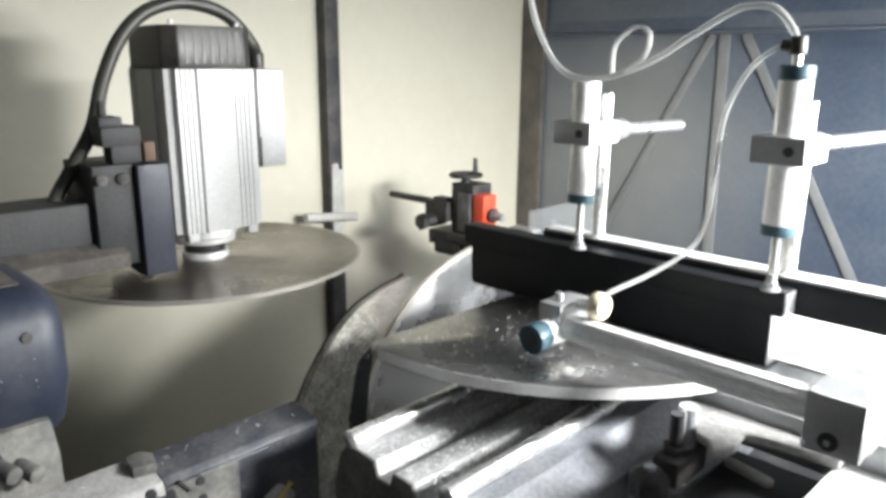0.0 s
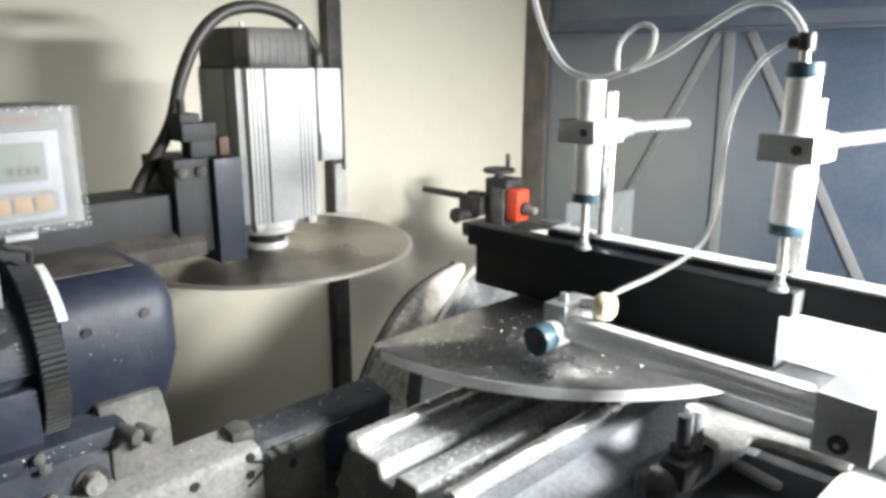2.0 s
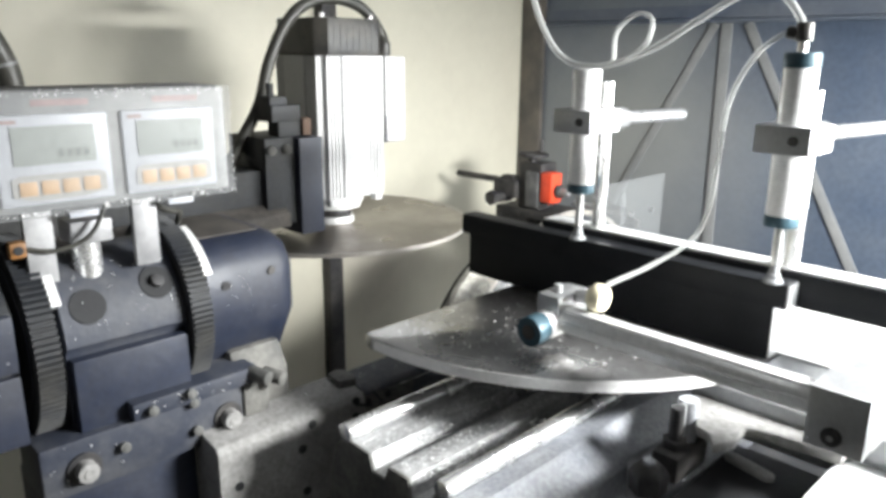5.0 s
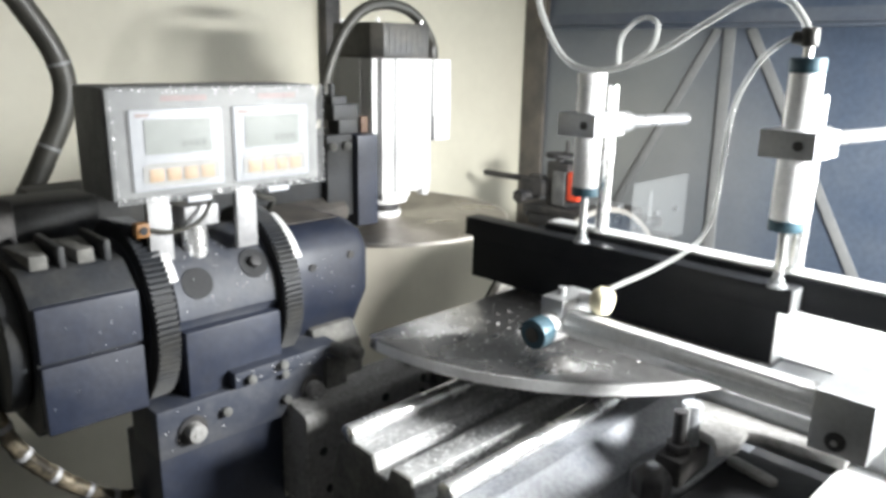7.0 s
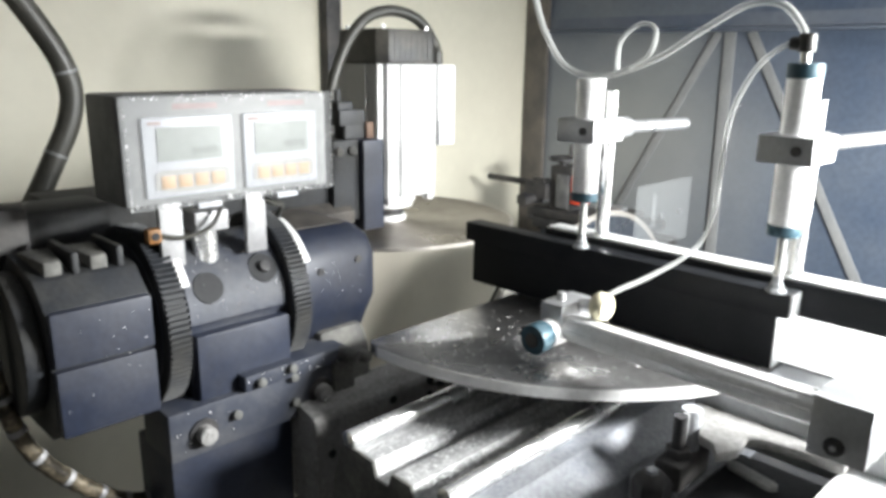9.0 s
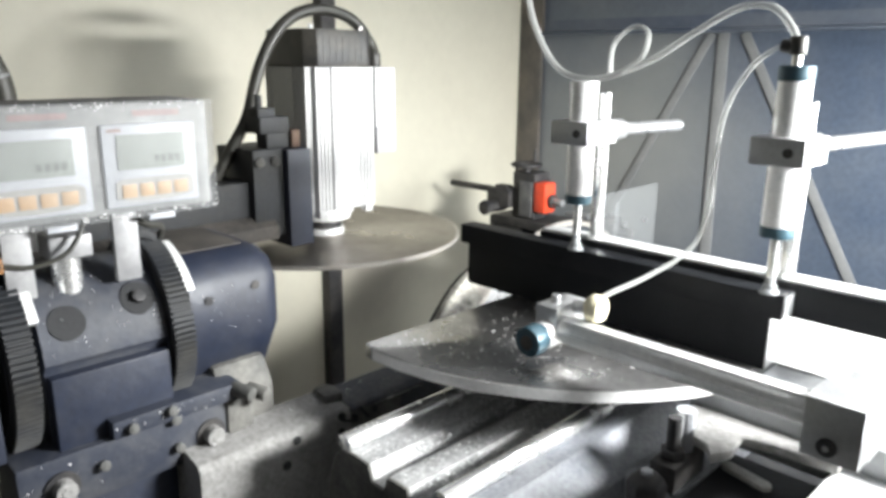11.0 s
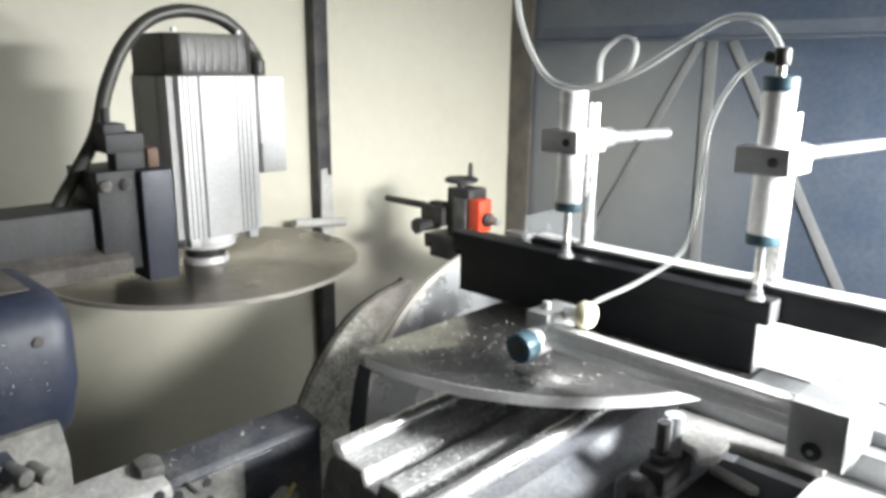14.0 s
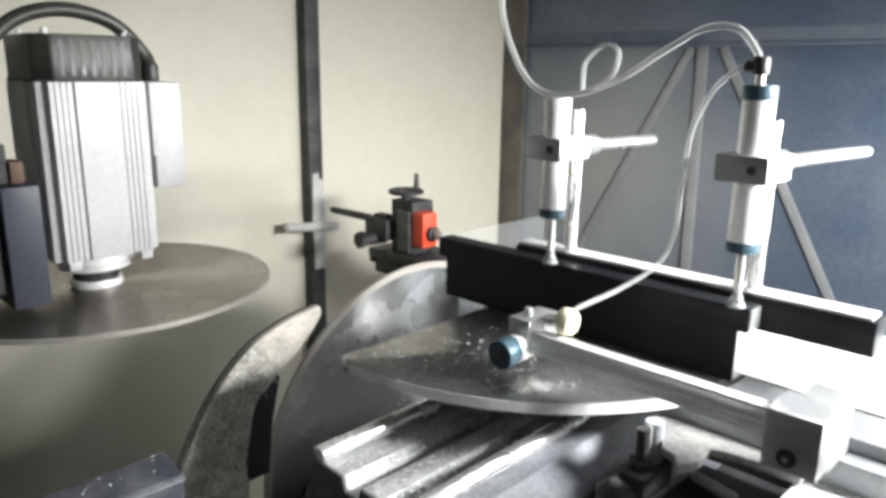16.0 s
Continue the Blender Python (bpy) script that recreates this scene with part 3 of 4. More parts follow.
def base_frame():
    t = thing("machine_base", (0.95, 0.2, 0.6), "grey dusty cast frame of the saw beneath the table", "machine base")
    part("top_plate", box(bm_new(), 0.90, 1.25, -0.15, 0.336, 1.030, 1.0535, 0.003), M["greyplate"], t, "grey table extension plate")
    part("apron", box(bm_new(), 0.868, 0.899, 0.02, 0.40, 0.975, 1.036, 0.003), M["greyplate"], t, "smooth grey apron plate")
    ledge = [(0.8675, 0.394), (0.8675, 0.205), (0.838, 0.205), (0.835, 0.243), (0.829, 0.290), (0.822, 0.309), (0.785, 0.303), (0.756, 0.317),
             (0.778, 0.331), (0.784, 0.351), (0.822, 0.372), (0.85, 0.394)]
    part("frame_ledge", prism(bm_new(), ledge, "z", 1.003, 1.0165, 0.004), M["roughcast"], t, "rough pale cast ledge")
    front = [(0.72, 0.40), (0.771, 0.350), (0.852, 0.345), (0.892, 0.350), (0.865, 0.42), (0.76, 0.425)]
    part("frame_front", prism(bm_new(), front, "z", 0.92, 0.948, 0.004), M["greydust"], t, "grey dusty web of the frame")
    c0, c1 = Vector((0.856, 0.333, 0.9485)), Vector((0.844, 0.283, 0.9485))
    d = (c1 - c0).normalized()
    n = Vector((-d.y, d.x, 0)) * 0.0085
    oval = []
    for c, k in ((c0, 1), (c1, -1)):
        for a in np.linspace(0, math.pi, 9):
            p = c + n * math.cos(a) * k - d * math.sin(a) * 0.0085 * k
            oval.append((p.x, p.y))
    part("slot", prism(bm_new(), oval, "z", 0.9485, 0.955, 0.001), M["palecast"], t, "bright worn slot lip")
    part("cavity_web", prism(bm_new(), [(0.70, 0.345), (0.71, 0.29), (0.762, 0.2155), (0.90, 0.2145), (0.90, 0.345)], "z", 0.90, 0.948, 0.003), M["pit"], t, "near-black web in the opening")
    part("side_beam", prism(bm_new(), [(0.70, 0.215), (0.763, 0.2155), (0.8665, 0.2145), (1.02, 0.221), (1.06, 0.10), (0.75, 0.10)], "z", 0.92, 1.0, 0.004), M["white"], t,
         "pale painted side beam")
    part("block_arm", box(bm_new(), 0.8005, 0.8675, 0.170, 0.214, 1.05, 1.122, 0.002), M["alu"], t)
    part("floor_pan", box(bm_new(), 0.55, 1.25, 0.02, 0.44, 0.76, 0.80, 0.003), M["dark"], t)
    part("lift_screw", cyl(bm_new(), (0.774, 0.371, 0.948), (0.774, 0.371, 1.037), 0.0085, n=20), M["dark"], t, "dark height adjusting screw")
    part("screw_edge", box(bm_new(), 0.7835, 0.7875, 0.366, 0.374, 0.985, 1.037, 0.001), M["alu"], t, "bright edge of the screw sleeve")
    part("screw_sleeve", cyl(bm_new(), (0.802, 0.371, 0.975), (0.802, 0.371, 1.037), 0.0125, n=20), M["greydust"], t, "grey screw sleeve")
    n = part("nut_block", box(bm_new(), 0.748, 0.826, 0.352, 0.388, 0.9485, 0.984, 0.006), M["dark"], t, "dark clamp nut")
    part("nut_collar", cyl(bm_new(), (0.774, 0.371, 0.984), (0.774, 0.371, 0.995), 0.016, n=6, bevel=0.002), M["dark"], n)
    n = part("clamp_knob", lathe(bm_new(), [(0.010, 0.945), (0.022, 0.95), (0.024, 0.972), (0.019, 0.981), (0.010, 0.986), (0.004, 0.987)], (0.716, 0.371, 0), n=6), M["dark"], t,
             "dark clamp knob")
    part("knob_bolt", cyl(bm_new(), (0.714, 0.371, 0.984), (0.714, 0.371, 0.991), 0.008, n=6, bevel=0.002), M["greydust"], n)
    part("frame_post", box(bm_new(), 0.603, 0.632, 0.362, 0.390, 0.80, 0.955, 0.004), M["greydust"], t, "narrow grey post beside the bed")


base_frame()

# ---- the saw carriage, which slides along the rods ----
car = thing("saw_carriage", (0.35, 1.0, 0.70), "sliding saw carriage with motor, two blades and display box", "saw carriage")


def motor():
    cx, cy, h = 0.640, 1.312, 0.090
    # square housing with ribbed sides and smooth middle panels
    side = [(h - 0.020, -h + 0.014)]
    for w in (0.022, 0.031, 0.040, 0.049):
        side += [(h - 0.003, -h + w - 0.004), (h - 0.003, -h + w + 0.0025), (h - 0.0052, -h + w + 0.0030), (h - 0.0052, -h + w + 0.0044)]
    side += [(h, -h + 0.056), (h, h - 0.056)]
    side += [(u, -v) for u, v in side[-3:0:-1]] + [(h - 0.020, h - 0.014)]
    pts = []
    for k in range(4):
        a = k * math.pi / 2
        c_, s_ = math.cos(a), math.sin(a)
        pts += [(cx + x_ * c_ - y_ * s_, cy + x_ * s_ + y_ * c_) for x_, y_ in side]
    m = part("motor_body", prism(bm_new(), pts, "z", 1.145, 1.436, 0.0), M["motor"], car, "ribbed bright aluminium motor housing")
    q = h - 0.004
    cap = [(cx - q, cy - q + 0.022), (cx - q + 0.022, cy - q), (cx + q - 0.022, cy - q), (cx + q, cy - q + 0.022), (cx + q, cy + q - 0.022), (cx + q - 0.022, cy + q),
           (cx - q + 0.022, cy + q), (cx - q, cy + q - 0.022)]
    f = part("fan_cover", prism(bm_new(), cap, "z", 1.437, 1.510, 0.004), M["blackcap"], m, "black dusty fan cover")
    for k in range(7):
        x = cx - 0.048 + 0.016 * k
        part("vent_rib", box(bm_new(), x - 0.0028, x + 0.0028, cy - q - 0.0008, cy - q + 0.001, 1.446, 1.500), M["blackcap"], f, "dusty raised vent rib")
    part("cover_lip", prism(bm_new(), [(cx + (u - cx) * 1.018, cy + (v - cy) * 1.018) for u, v in cap], "z", 1.4365, 1.4405, 0.001), M["browndust"], f, "dusty lip of the cover")
    for dx, dy in ((-0.062, -0.062), (0.062, -0.062), (-0.062, 0.062)):
        part("cover_nut", cyl(bm_new(), (cx + dx, cy + dy, 1.508), (cx + dx, cy + dy, 1.519), 0.005, n=8), M["white"], m, "small bright nut")
    part("junction_box", box(bm_new(), cx + h + 0.001, cx + h + 0.058, cy - 0.075, cy + 0.045, 1.252, 1.436, 0.003), M["motor"], m, "flat aluminium terminal box")
    part("box_seam", box(bm_new(), cx + h + 0.0005, cx + h + 0.004, cy - 0.0765, cy - 0.0752, 1.254, 1.31), M["dark"], m)
    for dx in (-0.06, 0.06):
        part("foot_lug", box(bm_new(), cx + dx - 0.010, cx + dx + 0.010, cy - h + 0.004, cy - h + 0.024, 1.130, 1.1445, 0.002), M["motor"], m)
    part("bearing_flange", lathe(bm_new(), [(0.066, 1.1445), (0.066, 1.126), (0.060, 1.122), (0.059, 1.113), (0.050, 1.110)], (cx, cy, 0)), M["white"], m, "round bearing flange")
    part("arbor_neck", cyl(bm_new(), (cx, cy, 1.092), (cx, cy, 1.1095), 0.038, n=36), M["dark"], m, "dark arbor neck")
    part("arbor_nut", cyl(bm_new(), (cx, cy, 1.077), (cx, cy, 1.0915), 0.044, n=36, bevel=0.003), M["white"], m, "polished arbor flange")
    b = tube(bm_new(), [(0.35, 1.29, 1.16), (0.372, 1.285, 1.225), (0.405, 1.28, 1.28), (0.440, 1.27, 1.345), (0.462, 1.265, 1.42), (0.497, 1.262, 1.488), (0.545, 1.26, 1.532), (0.605, 1.258, 1.548),
                        (0.665, 1.257, 1.540), (0.705, 1.257, 1.518), (0.738, 1.258, 1.480), (0.746, 1.26, 1.462)], 0.0115, 14, 14, 0.05)
    part("motor_cable", b, M["rubber"], m, "thick black ribbed cable conduit")
    part("cable_gland", cyl(bm_new(), (0.746, 1.26, 1.437), (0.746, 1.26, 1.466), 0.0145, n=16, bevel=0.002), M["blackcap"], m, "black cable gland")


motor()


def blade_disc(name, centre, r, axis, thick, material, label):
    t2 = thick / 2
    b = lathe(bm_new(), [(0.03, -t2), (r - 0.016, -t2), (r, -t2 - 0.0006), (r, t2 + 0.0006), (r - 0.016, t2), (0.03, t2)], centre, axis, 96)
    return part(name, b, material, car, label, pivot=centre)


B1 = (0.650, 1.328, 1.074)
B2 = (1.240, 1.10, 0.640)
blade_1 = blade_disc("saw_blade", B1, 0.304, "z", 0.005, M["blade"], "large round saw blade spinning flat")
blade_2 = blade_disc("saw_blade", B2, 0.405, "y", 0.005, M["blade2"], "large round saw blade spinning upright")
ORIGIN[blade_1], ORIGIN[blade_2] = Vector(B1), Vector(B2)


def rim(blade, centre, r, axis, thick, wide):
    t2 = thick / 2 + 0.0009
    b = bm_new()
    n = 96
    rows = []
    for rr, h in ((r - wide, -t2), (r + 0.0015, -t2), (r + 0.0015, t2), (r - wide, t2)):
        rows.append([])
        for i in range(n):
            a = 2 * math.pi * i / n
            u, w = rr * math.cos(a), rr * math.sin(a)
            p = {"z": (u, w, h), "y": (u, h, w)}[axis]
            rows[-1].append(b.verts.new((p[0] + centre[0], p[1] + centre[1], p[2] + centre[2])))
    for j in range(4):
        for i in range(n):
            b.faces.new((rows[j][i], rows[j][(i + 1) % n], rows[(j + 1) % 4][(i + 1) % n], rows[(j + 1) % 4][i]))
    part("tooth_rim", b, M["rim"], blade, "pale blurred carbide rim")


rim(blade_1, B1, 0.304, "z", 0.005, 0.005)
rim(blade_2, B2, 0.405, "y", 0.005, 0.013)


def arm():
    part("arm_beam", box(bm_new(), -0.12, 0.45, 1.222, 1.33, 1.120, 1.226, 0.004), M["armdark"], car, "dusty navy steel arm")
    b = bm_new()
    prism(b, [(1.190, 1.116), (1.190, 1.142), (1.2215, 1.160), (1.2215, 1.116)], "x", -0.12, 0.449, 0.002)
    part("arm_ledge", b, M["browndust"], car, "dust covered ledge")
    p = part("motor_plate", box(bm_new(), 0.474, 0.528, 1.190, 1.36, 1.094, 1.284, 0.003), M["navy"], car, "navy motor mounting plate")
    part("plate_cheek", box(bm_new(), 0.408, 0.4735, 1.205, 1.34, 1.118, 1.286, 0.003), M["armdark"], p, "dark cheek plate")
    for x in (0.422, 0.456):
        part("bolt", bolt(bm_new(), (x, 1.205, 1.264), (-0.4, -1, 0), 0.009, 0.010), M["cast"], p, "dusty socket bolt")
    b = bm_new()
    box(b, 0.430, 0.494, 1.21, 1.27, 1.314, 1.346, 0.004)
    box(b, 0.430, 0.468, 1.215, 1.26, 1.344, 1.362, 0.004)
    cyl(b, (0.443, 1.235, 1.36), (0.443, 1.235, 1.386), 0.007, n=12)
    box(b, 0.444, 0.494, 1.212, 1.25, 1.286, 1.315, 0.003)
    part("adjuster", b, M["armdark"], car, "dark adjusting block")
    part("shim", box(bm_new(), 0.4945, 0.514, 1.205, 1.25, 1.2865, 1.320, 0.003), M["rust"], car, "rusty brown shim")


arm()


def display():
    x0, x1, y0, y1, z0, z1 = -0.138, 0.150, 0.868, 0.964, 1.272, 1.403
    d = part("display_box", box(bm_new(), x0, x1, y0, y1, z0, z1, 0.006), M["boxside"], car, "grey display box under clear plastic")
    part("front_panel", box(bm_new(), x0 + 0.002, x1 - 0.002, y0 - 0.004, y0 - 0.0005, z0 + 0.002, z1 - 0.002, 0.0015), M["boxgrey"], d, "dusty grey front panel")
    for a, b_ in ((-0.113, 0.003), (0.018, 0.130)):
        w = b_ - a
        part("bezel", box(bm_new(), a, b_, y0 - 0.009, y0 - 0.0045, z0 + 0.010, z1 - 0.025, 0.003), M["bezel"], d, "white readout bezel")
        part("screen", box(bm_new(), a + w * 0.14, b_ - w * 0.14, y0 - 0.0105, y0 - 0.0095, z0 + 0.053, z1 - 0.037, 0.0003), M["lcd"], d, "grey liquid crystal screen")
        for i in range(4):
            u = a + w * (0.52 + 0.075 * i)
            part("readout_digit", box(bm_new(), u, u + w * 0.05, y0 - 0.0114, y0 - 0.0108, z0 + 0.060, z0 + 0.069), M["lcdink"], d, "faint dark digit bar")
        part("key_field", prism(bm_new(), [(a + w * u, z0 + v) for u, v in ((0.10, 0.020), (0.25, 0.0155), (0.5, 0.0145), (0.75, 0.0155), (0.93, 0.020), (0.93, 0.039), (0.86, 0.043), (0.17, 0.043), (0.10, 0.039))], "y", y0 - 0.0105, y0 - 0.0095), M["keyfield"], d)
        for i in range(4):
            u = a + w * (0.155 + 0.185 * i)
            part("key", box(bm_new(), u, u + w * 0.15, y0 - 0.0120, y0 - 0.0108, z0 + 0.021, z0 + 0.036, 0.0006), M["key"], d, "amber key")
        part("red_lettering_bar", box(bm_new(), a + w * 0.35, a + w * 0.85, y0 - 0.0052, y0 - 0.0043, z1 - 0.017, z1 - 0.010), M["redink"], d, "unreadable red print")
        part("print_bar", box(bm_new(), a + w * 0.06, a + w * 0.2, y0 - 0.0098, y0 - 0.0092, z1 - 0.034, z1 - 0.030), M["redink"], d, "tiny unreadable print")
    part("clear_cover", box(bm_new(), x0 + 0.001, x1 - 0.001, y0 - 0.0185, y0 - 0.0165, z0 - 0.002, z1 + 0.001, 0.0006), M["cover"], d, "dusty clear plastic cover")
    for u in (-0.048, 0.066):
        part("cable_tab", box(bm_new(), u, u + 0.032, y0 - 0.006, y0 + 0.01, z0 - 0.010, z0 - 0.0025, 0.001), M["bezel"], d, "small white tab")
    for u in (-0.090, 0.030):
        part("stand", box(bm_new(), u, u + 0.030, 0.885, 0.895, 1.186, 1.272, 0.0015), M["standgrey"], car, "flat aluminium stand")
    pl = part("pillar", cyl(bm_new(), (-0.018, 0.915, 1.17), (-0.018, 0.915, 1.222), 0.0165, n=28), M["chrome"], car, "short polished pillar")
    part("pillar_head", box(bm_new(), -0.040, 0.008, 0.893, 0.937, 1.2225, 1.250, 0.003), M["standgrey"], pl, "dull aluminium pillar head")
    s_ = part("sensor", box(bm_new(), -0.108, -0.091, 0.878, 0.893, 1.222, 1.240, 0.003), M["orange"], car, "orange sensor plug")
    part("sensor_eye", cyl(bm_new(), (-0.0995, 0.8785, 1.231), (-0.0995, 0.8768, 1.231), 0.0052, n=16), M["pit"], s_, "dark sensor opening")
    part("sensor_cable", tube(bm_new(), [(-0.092, 0.883, 1.230), (-0.062, 0.876, 1.225), (-0.025, 0.876, 1.236), (0.0, 0.885, 1.268)], 0.0028, 8), M["rubber"], car, "thin black cable")
    part("sensor_cable", tube(bm_new(), [(0.045, 0.90, 1.268), (0.075, 0.895, 1.25), (0.095, 0.90, 1.243), (0.10, 0.92, 1.225)], 0.004, 8), M["rubber"], car, "thin black cable")


display()


def toothed_ring(x, w, r, cy, cz):
    n, bm = 200, bm_new()
    outs = []
    for s in (0, 1):
        o, i_ = [], []
        for k in range(n * 2):
            a = math.pi * k / n
            rr = r + 0.002 if k % 4 in (0, 1) else r - 0.005
            o.append(bm.verts.new((x + s * w, cy + rr * math.cos(a), cz + rr * math.sin(a))))
            i_.append(bm.verts.new((x + s * w, cy + (r - 0.022) * math.cos(a), cz + (r - 0.022) * math.sin(a))))
        outs.append((o, i_))
    (o0, i0), (o1, i1) = outs
    m = n * 2
    for k in range(m):
        j = (k + 1) % m
        bm.faces.new((o0[k], o0[j], o1[j], o1[k])), bm.faces.new((i0[k], i1[k], i1[j], i0[j]))
        bm.faces.new((o0[k], i0[k], i0[j], o0[j])), bm.faces.new((o1[k], o1[j], i1[j], i1[k]))
    return bm


def headstock():
    cy, cz = 0.965, 1.105

    def rounded(r, a0, a1, n):
        return [(cy + r * math.cos(a), cz + r * math.sin(a)) for a in np.linspace(radians(a0), radians(a1), n)]
    h = part("headstock_body", prism(bm_new(), rounded(0.099, -40, 178, 26) + [(0.874, 1.098), (0.874, 1.0), (0.90, 0.985)], "x", -0.068, 0.078, 0.0), M["navydust"], car, "dusty navy headstock drum between the gears")
    part("drum_cover", box(bm_new(), -0.066, 0.074, 0.858, 0.90, 0.985, 1.094, 0.003), M["navy"], h, "navy cover plate")
    for x, ang in ((-0.036, 152), (0.050, 145)):
        n = Vector((0, math.cos(radians(ang)), math.sin(radians(ang))))
        p = Vector((x, cy, cz)) + n * 0.0955
        part("relief_hole", cyl(bm_new(), p, p + n * 0.0045, 0.021, n=24), M["pit"], h, "dark round relief hole")
        if x > 0:
            part("relief_bolt", cyl(bm_new(), p + n * 0.004, p + n * 0.012, 0.008, n=12, bevel=0.001), M["dark"], h)
    d = part("end_drum", prism(bm_new(), [(0.866, 1.02), (0.866, 1.165), (0.90, 1.196), (0.99, 1.212), (1.05, 1.17), (1.06, 1.05), (1.0, 0.99), (0.90, 0.995)], "x", -0.238, -0.118, 0.004), M["armdark"], car, "black navy end housing with brown dust")
    part("drum_cover", box(bm_new(), -0.236, -0.120, 0.856, 0.90, 1.100, 1.166, 0.004), M["navy"], d, "navy upper cover")
    part("drum_cover", box(bm_new(), -0.236, -0.120, 0.856, 0.90, 1.012, 1.096, 0.004), M["navy"], d, "navy lower cover")
    part("end_disc", prism(bm_new(), rounded(0.090, 0, 354, 40), "x", -0.262, -0.2385, 0.008), M["armdark"], d, "dark dusty end disc")
    for x in (-0.228, -0.176):
        part("pad", prism(bm_new(), [(x + 0.006, 0.905), (x + 0.026, 0.905), (x + 0.036, 0.975), (x - 0.002, 0.985)], "z", 1.190, 1.214, 0.004), M["cast"], d, "pale dusty wedge pad")
        part("pad_rib", box(bm_new(), x + 0.036, x + 0.044, 0.90, 0.99, 1.195, 1.222, 0.003), M["armdark"], d, "dark rib between the pads")
    for x, r in ((-0.112, 0.124), (0.074, 0.118)):
        g = part("gear_ring", toothed_ring(x + 0.005, 0.027, r, cy, cz), M["armdark"], car, "dark toothed ring gear")
        a0, a1 = radians(106), radians(150)
        pts = [(cy + (r - 0.003) * math.cos(a), cz + (r - 0.003) * math.sin(a)) for a in np.linspace(a0, a1, 10)]
        pts += [(cy + (r - 0.023) * math.cos(a), cz + (r - 0.020) * math.sin(a)) for a in np.linspace(a1, a0, 10)]
        part("scale_plate", prism(bm_new(), pts, "x", x + 0.0325, x + 0.043), M["white"], g, "polished metal scale strip")
        part("ring_hub", cyl(bm_new(), (x + 0.004, cy, cz), (x + 0.030, cy, cz), r - 0.0215, n=40), M["navydust"], g)
    octo = [(0.866, 1.085), (0.866, 1.160), (0.884, 1.186), (0.92, 1.197), (1.05, 1.197), (1.09, 1.13), (1.05, 1.0), (0.945, 0.985), (0.905, 1.012)]
    b = bm_new()
    rows = []
    for x, k in ((0.109, 1.0), (0.218, 1.0), (0.231, 0.975), (0.241, 0.92), (0.247, 0.84), (0.250, 0.70)):
        rows.append([b.verts.new((x, 0.975 + (u - 0.975) * k, 1.10 + (w - 1.10) * k)) for u, w in octo])
    for q, w in zip(rows, rows[1:]):
        for i in range(len(octo)):
            b.faces.new((q[i], q[(i + 1) % len(octo)], w[(i + 1) % len(octo)], w[i]))
    b.faces.new(rows[0]), b.faces.new(rows[-1][::-1])
    e = part("spindle_block", b, M["navy"], car, "navy faceted spindle housing with worn rim")
    part("dust_cap", box(bm_new(), 0.118, 0.215, 0.915, 1.045, 1.1975, 1.2, 0.001), M["browndust"], e, "brown dust lying on the housing")
    for p in ((0.135, 0.8655, 1.142), (0.204, 0.8655, 1.150)):
        part("screw", cyl(bm_new(), (p[0], p[1] + 0.004, p[2]), (p[0], p[1] - 0.002, p[2]), 0.006, n=16), M["dark"], e)
    part("skirt", prism(bm_new(), [(0.858, 0.80), (0.858, 1.0), (0.88, 1.04), (1.0, 1.04), (1.0, 0.80)], "x", 0.139, 0.222, 0.010), M["cast"], car, "pale dusty casting under the housing")
    b = bm_new()
    box(b, -0.36, -0.08, 1.07, 1.16, 1.13, 1.245, 0.012)
    part("rear_motor", b, M["armdark"], car, "dark dusty gear motor behind the drum")
    part("rear_bracket", box(bm_new(), -0.30, -0.20, 1.02, 1.068, 1.16, 1.262, 0.012), M["dark"], car)


headstock()


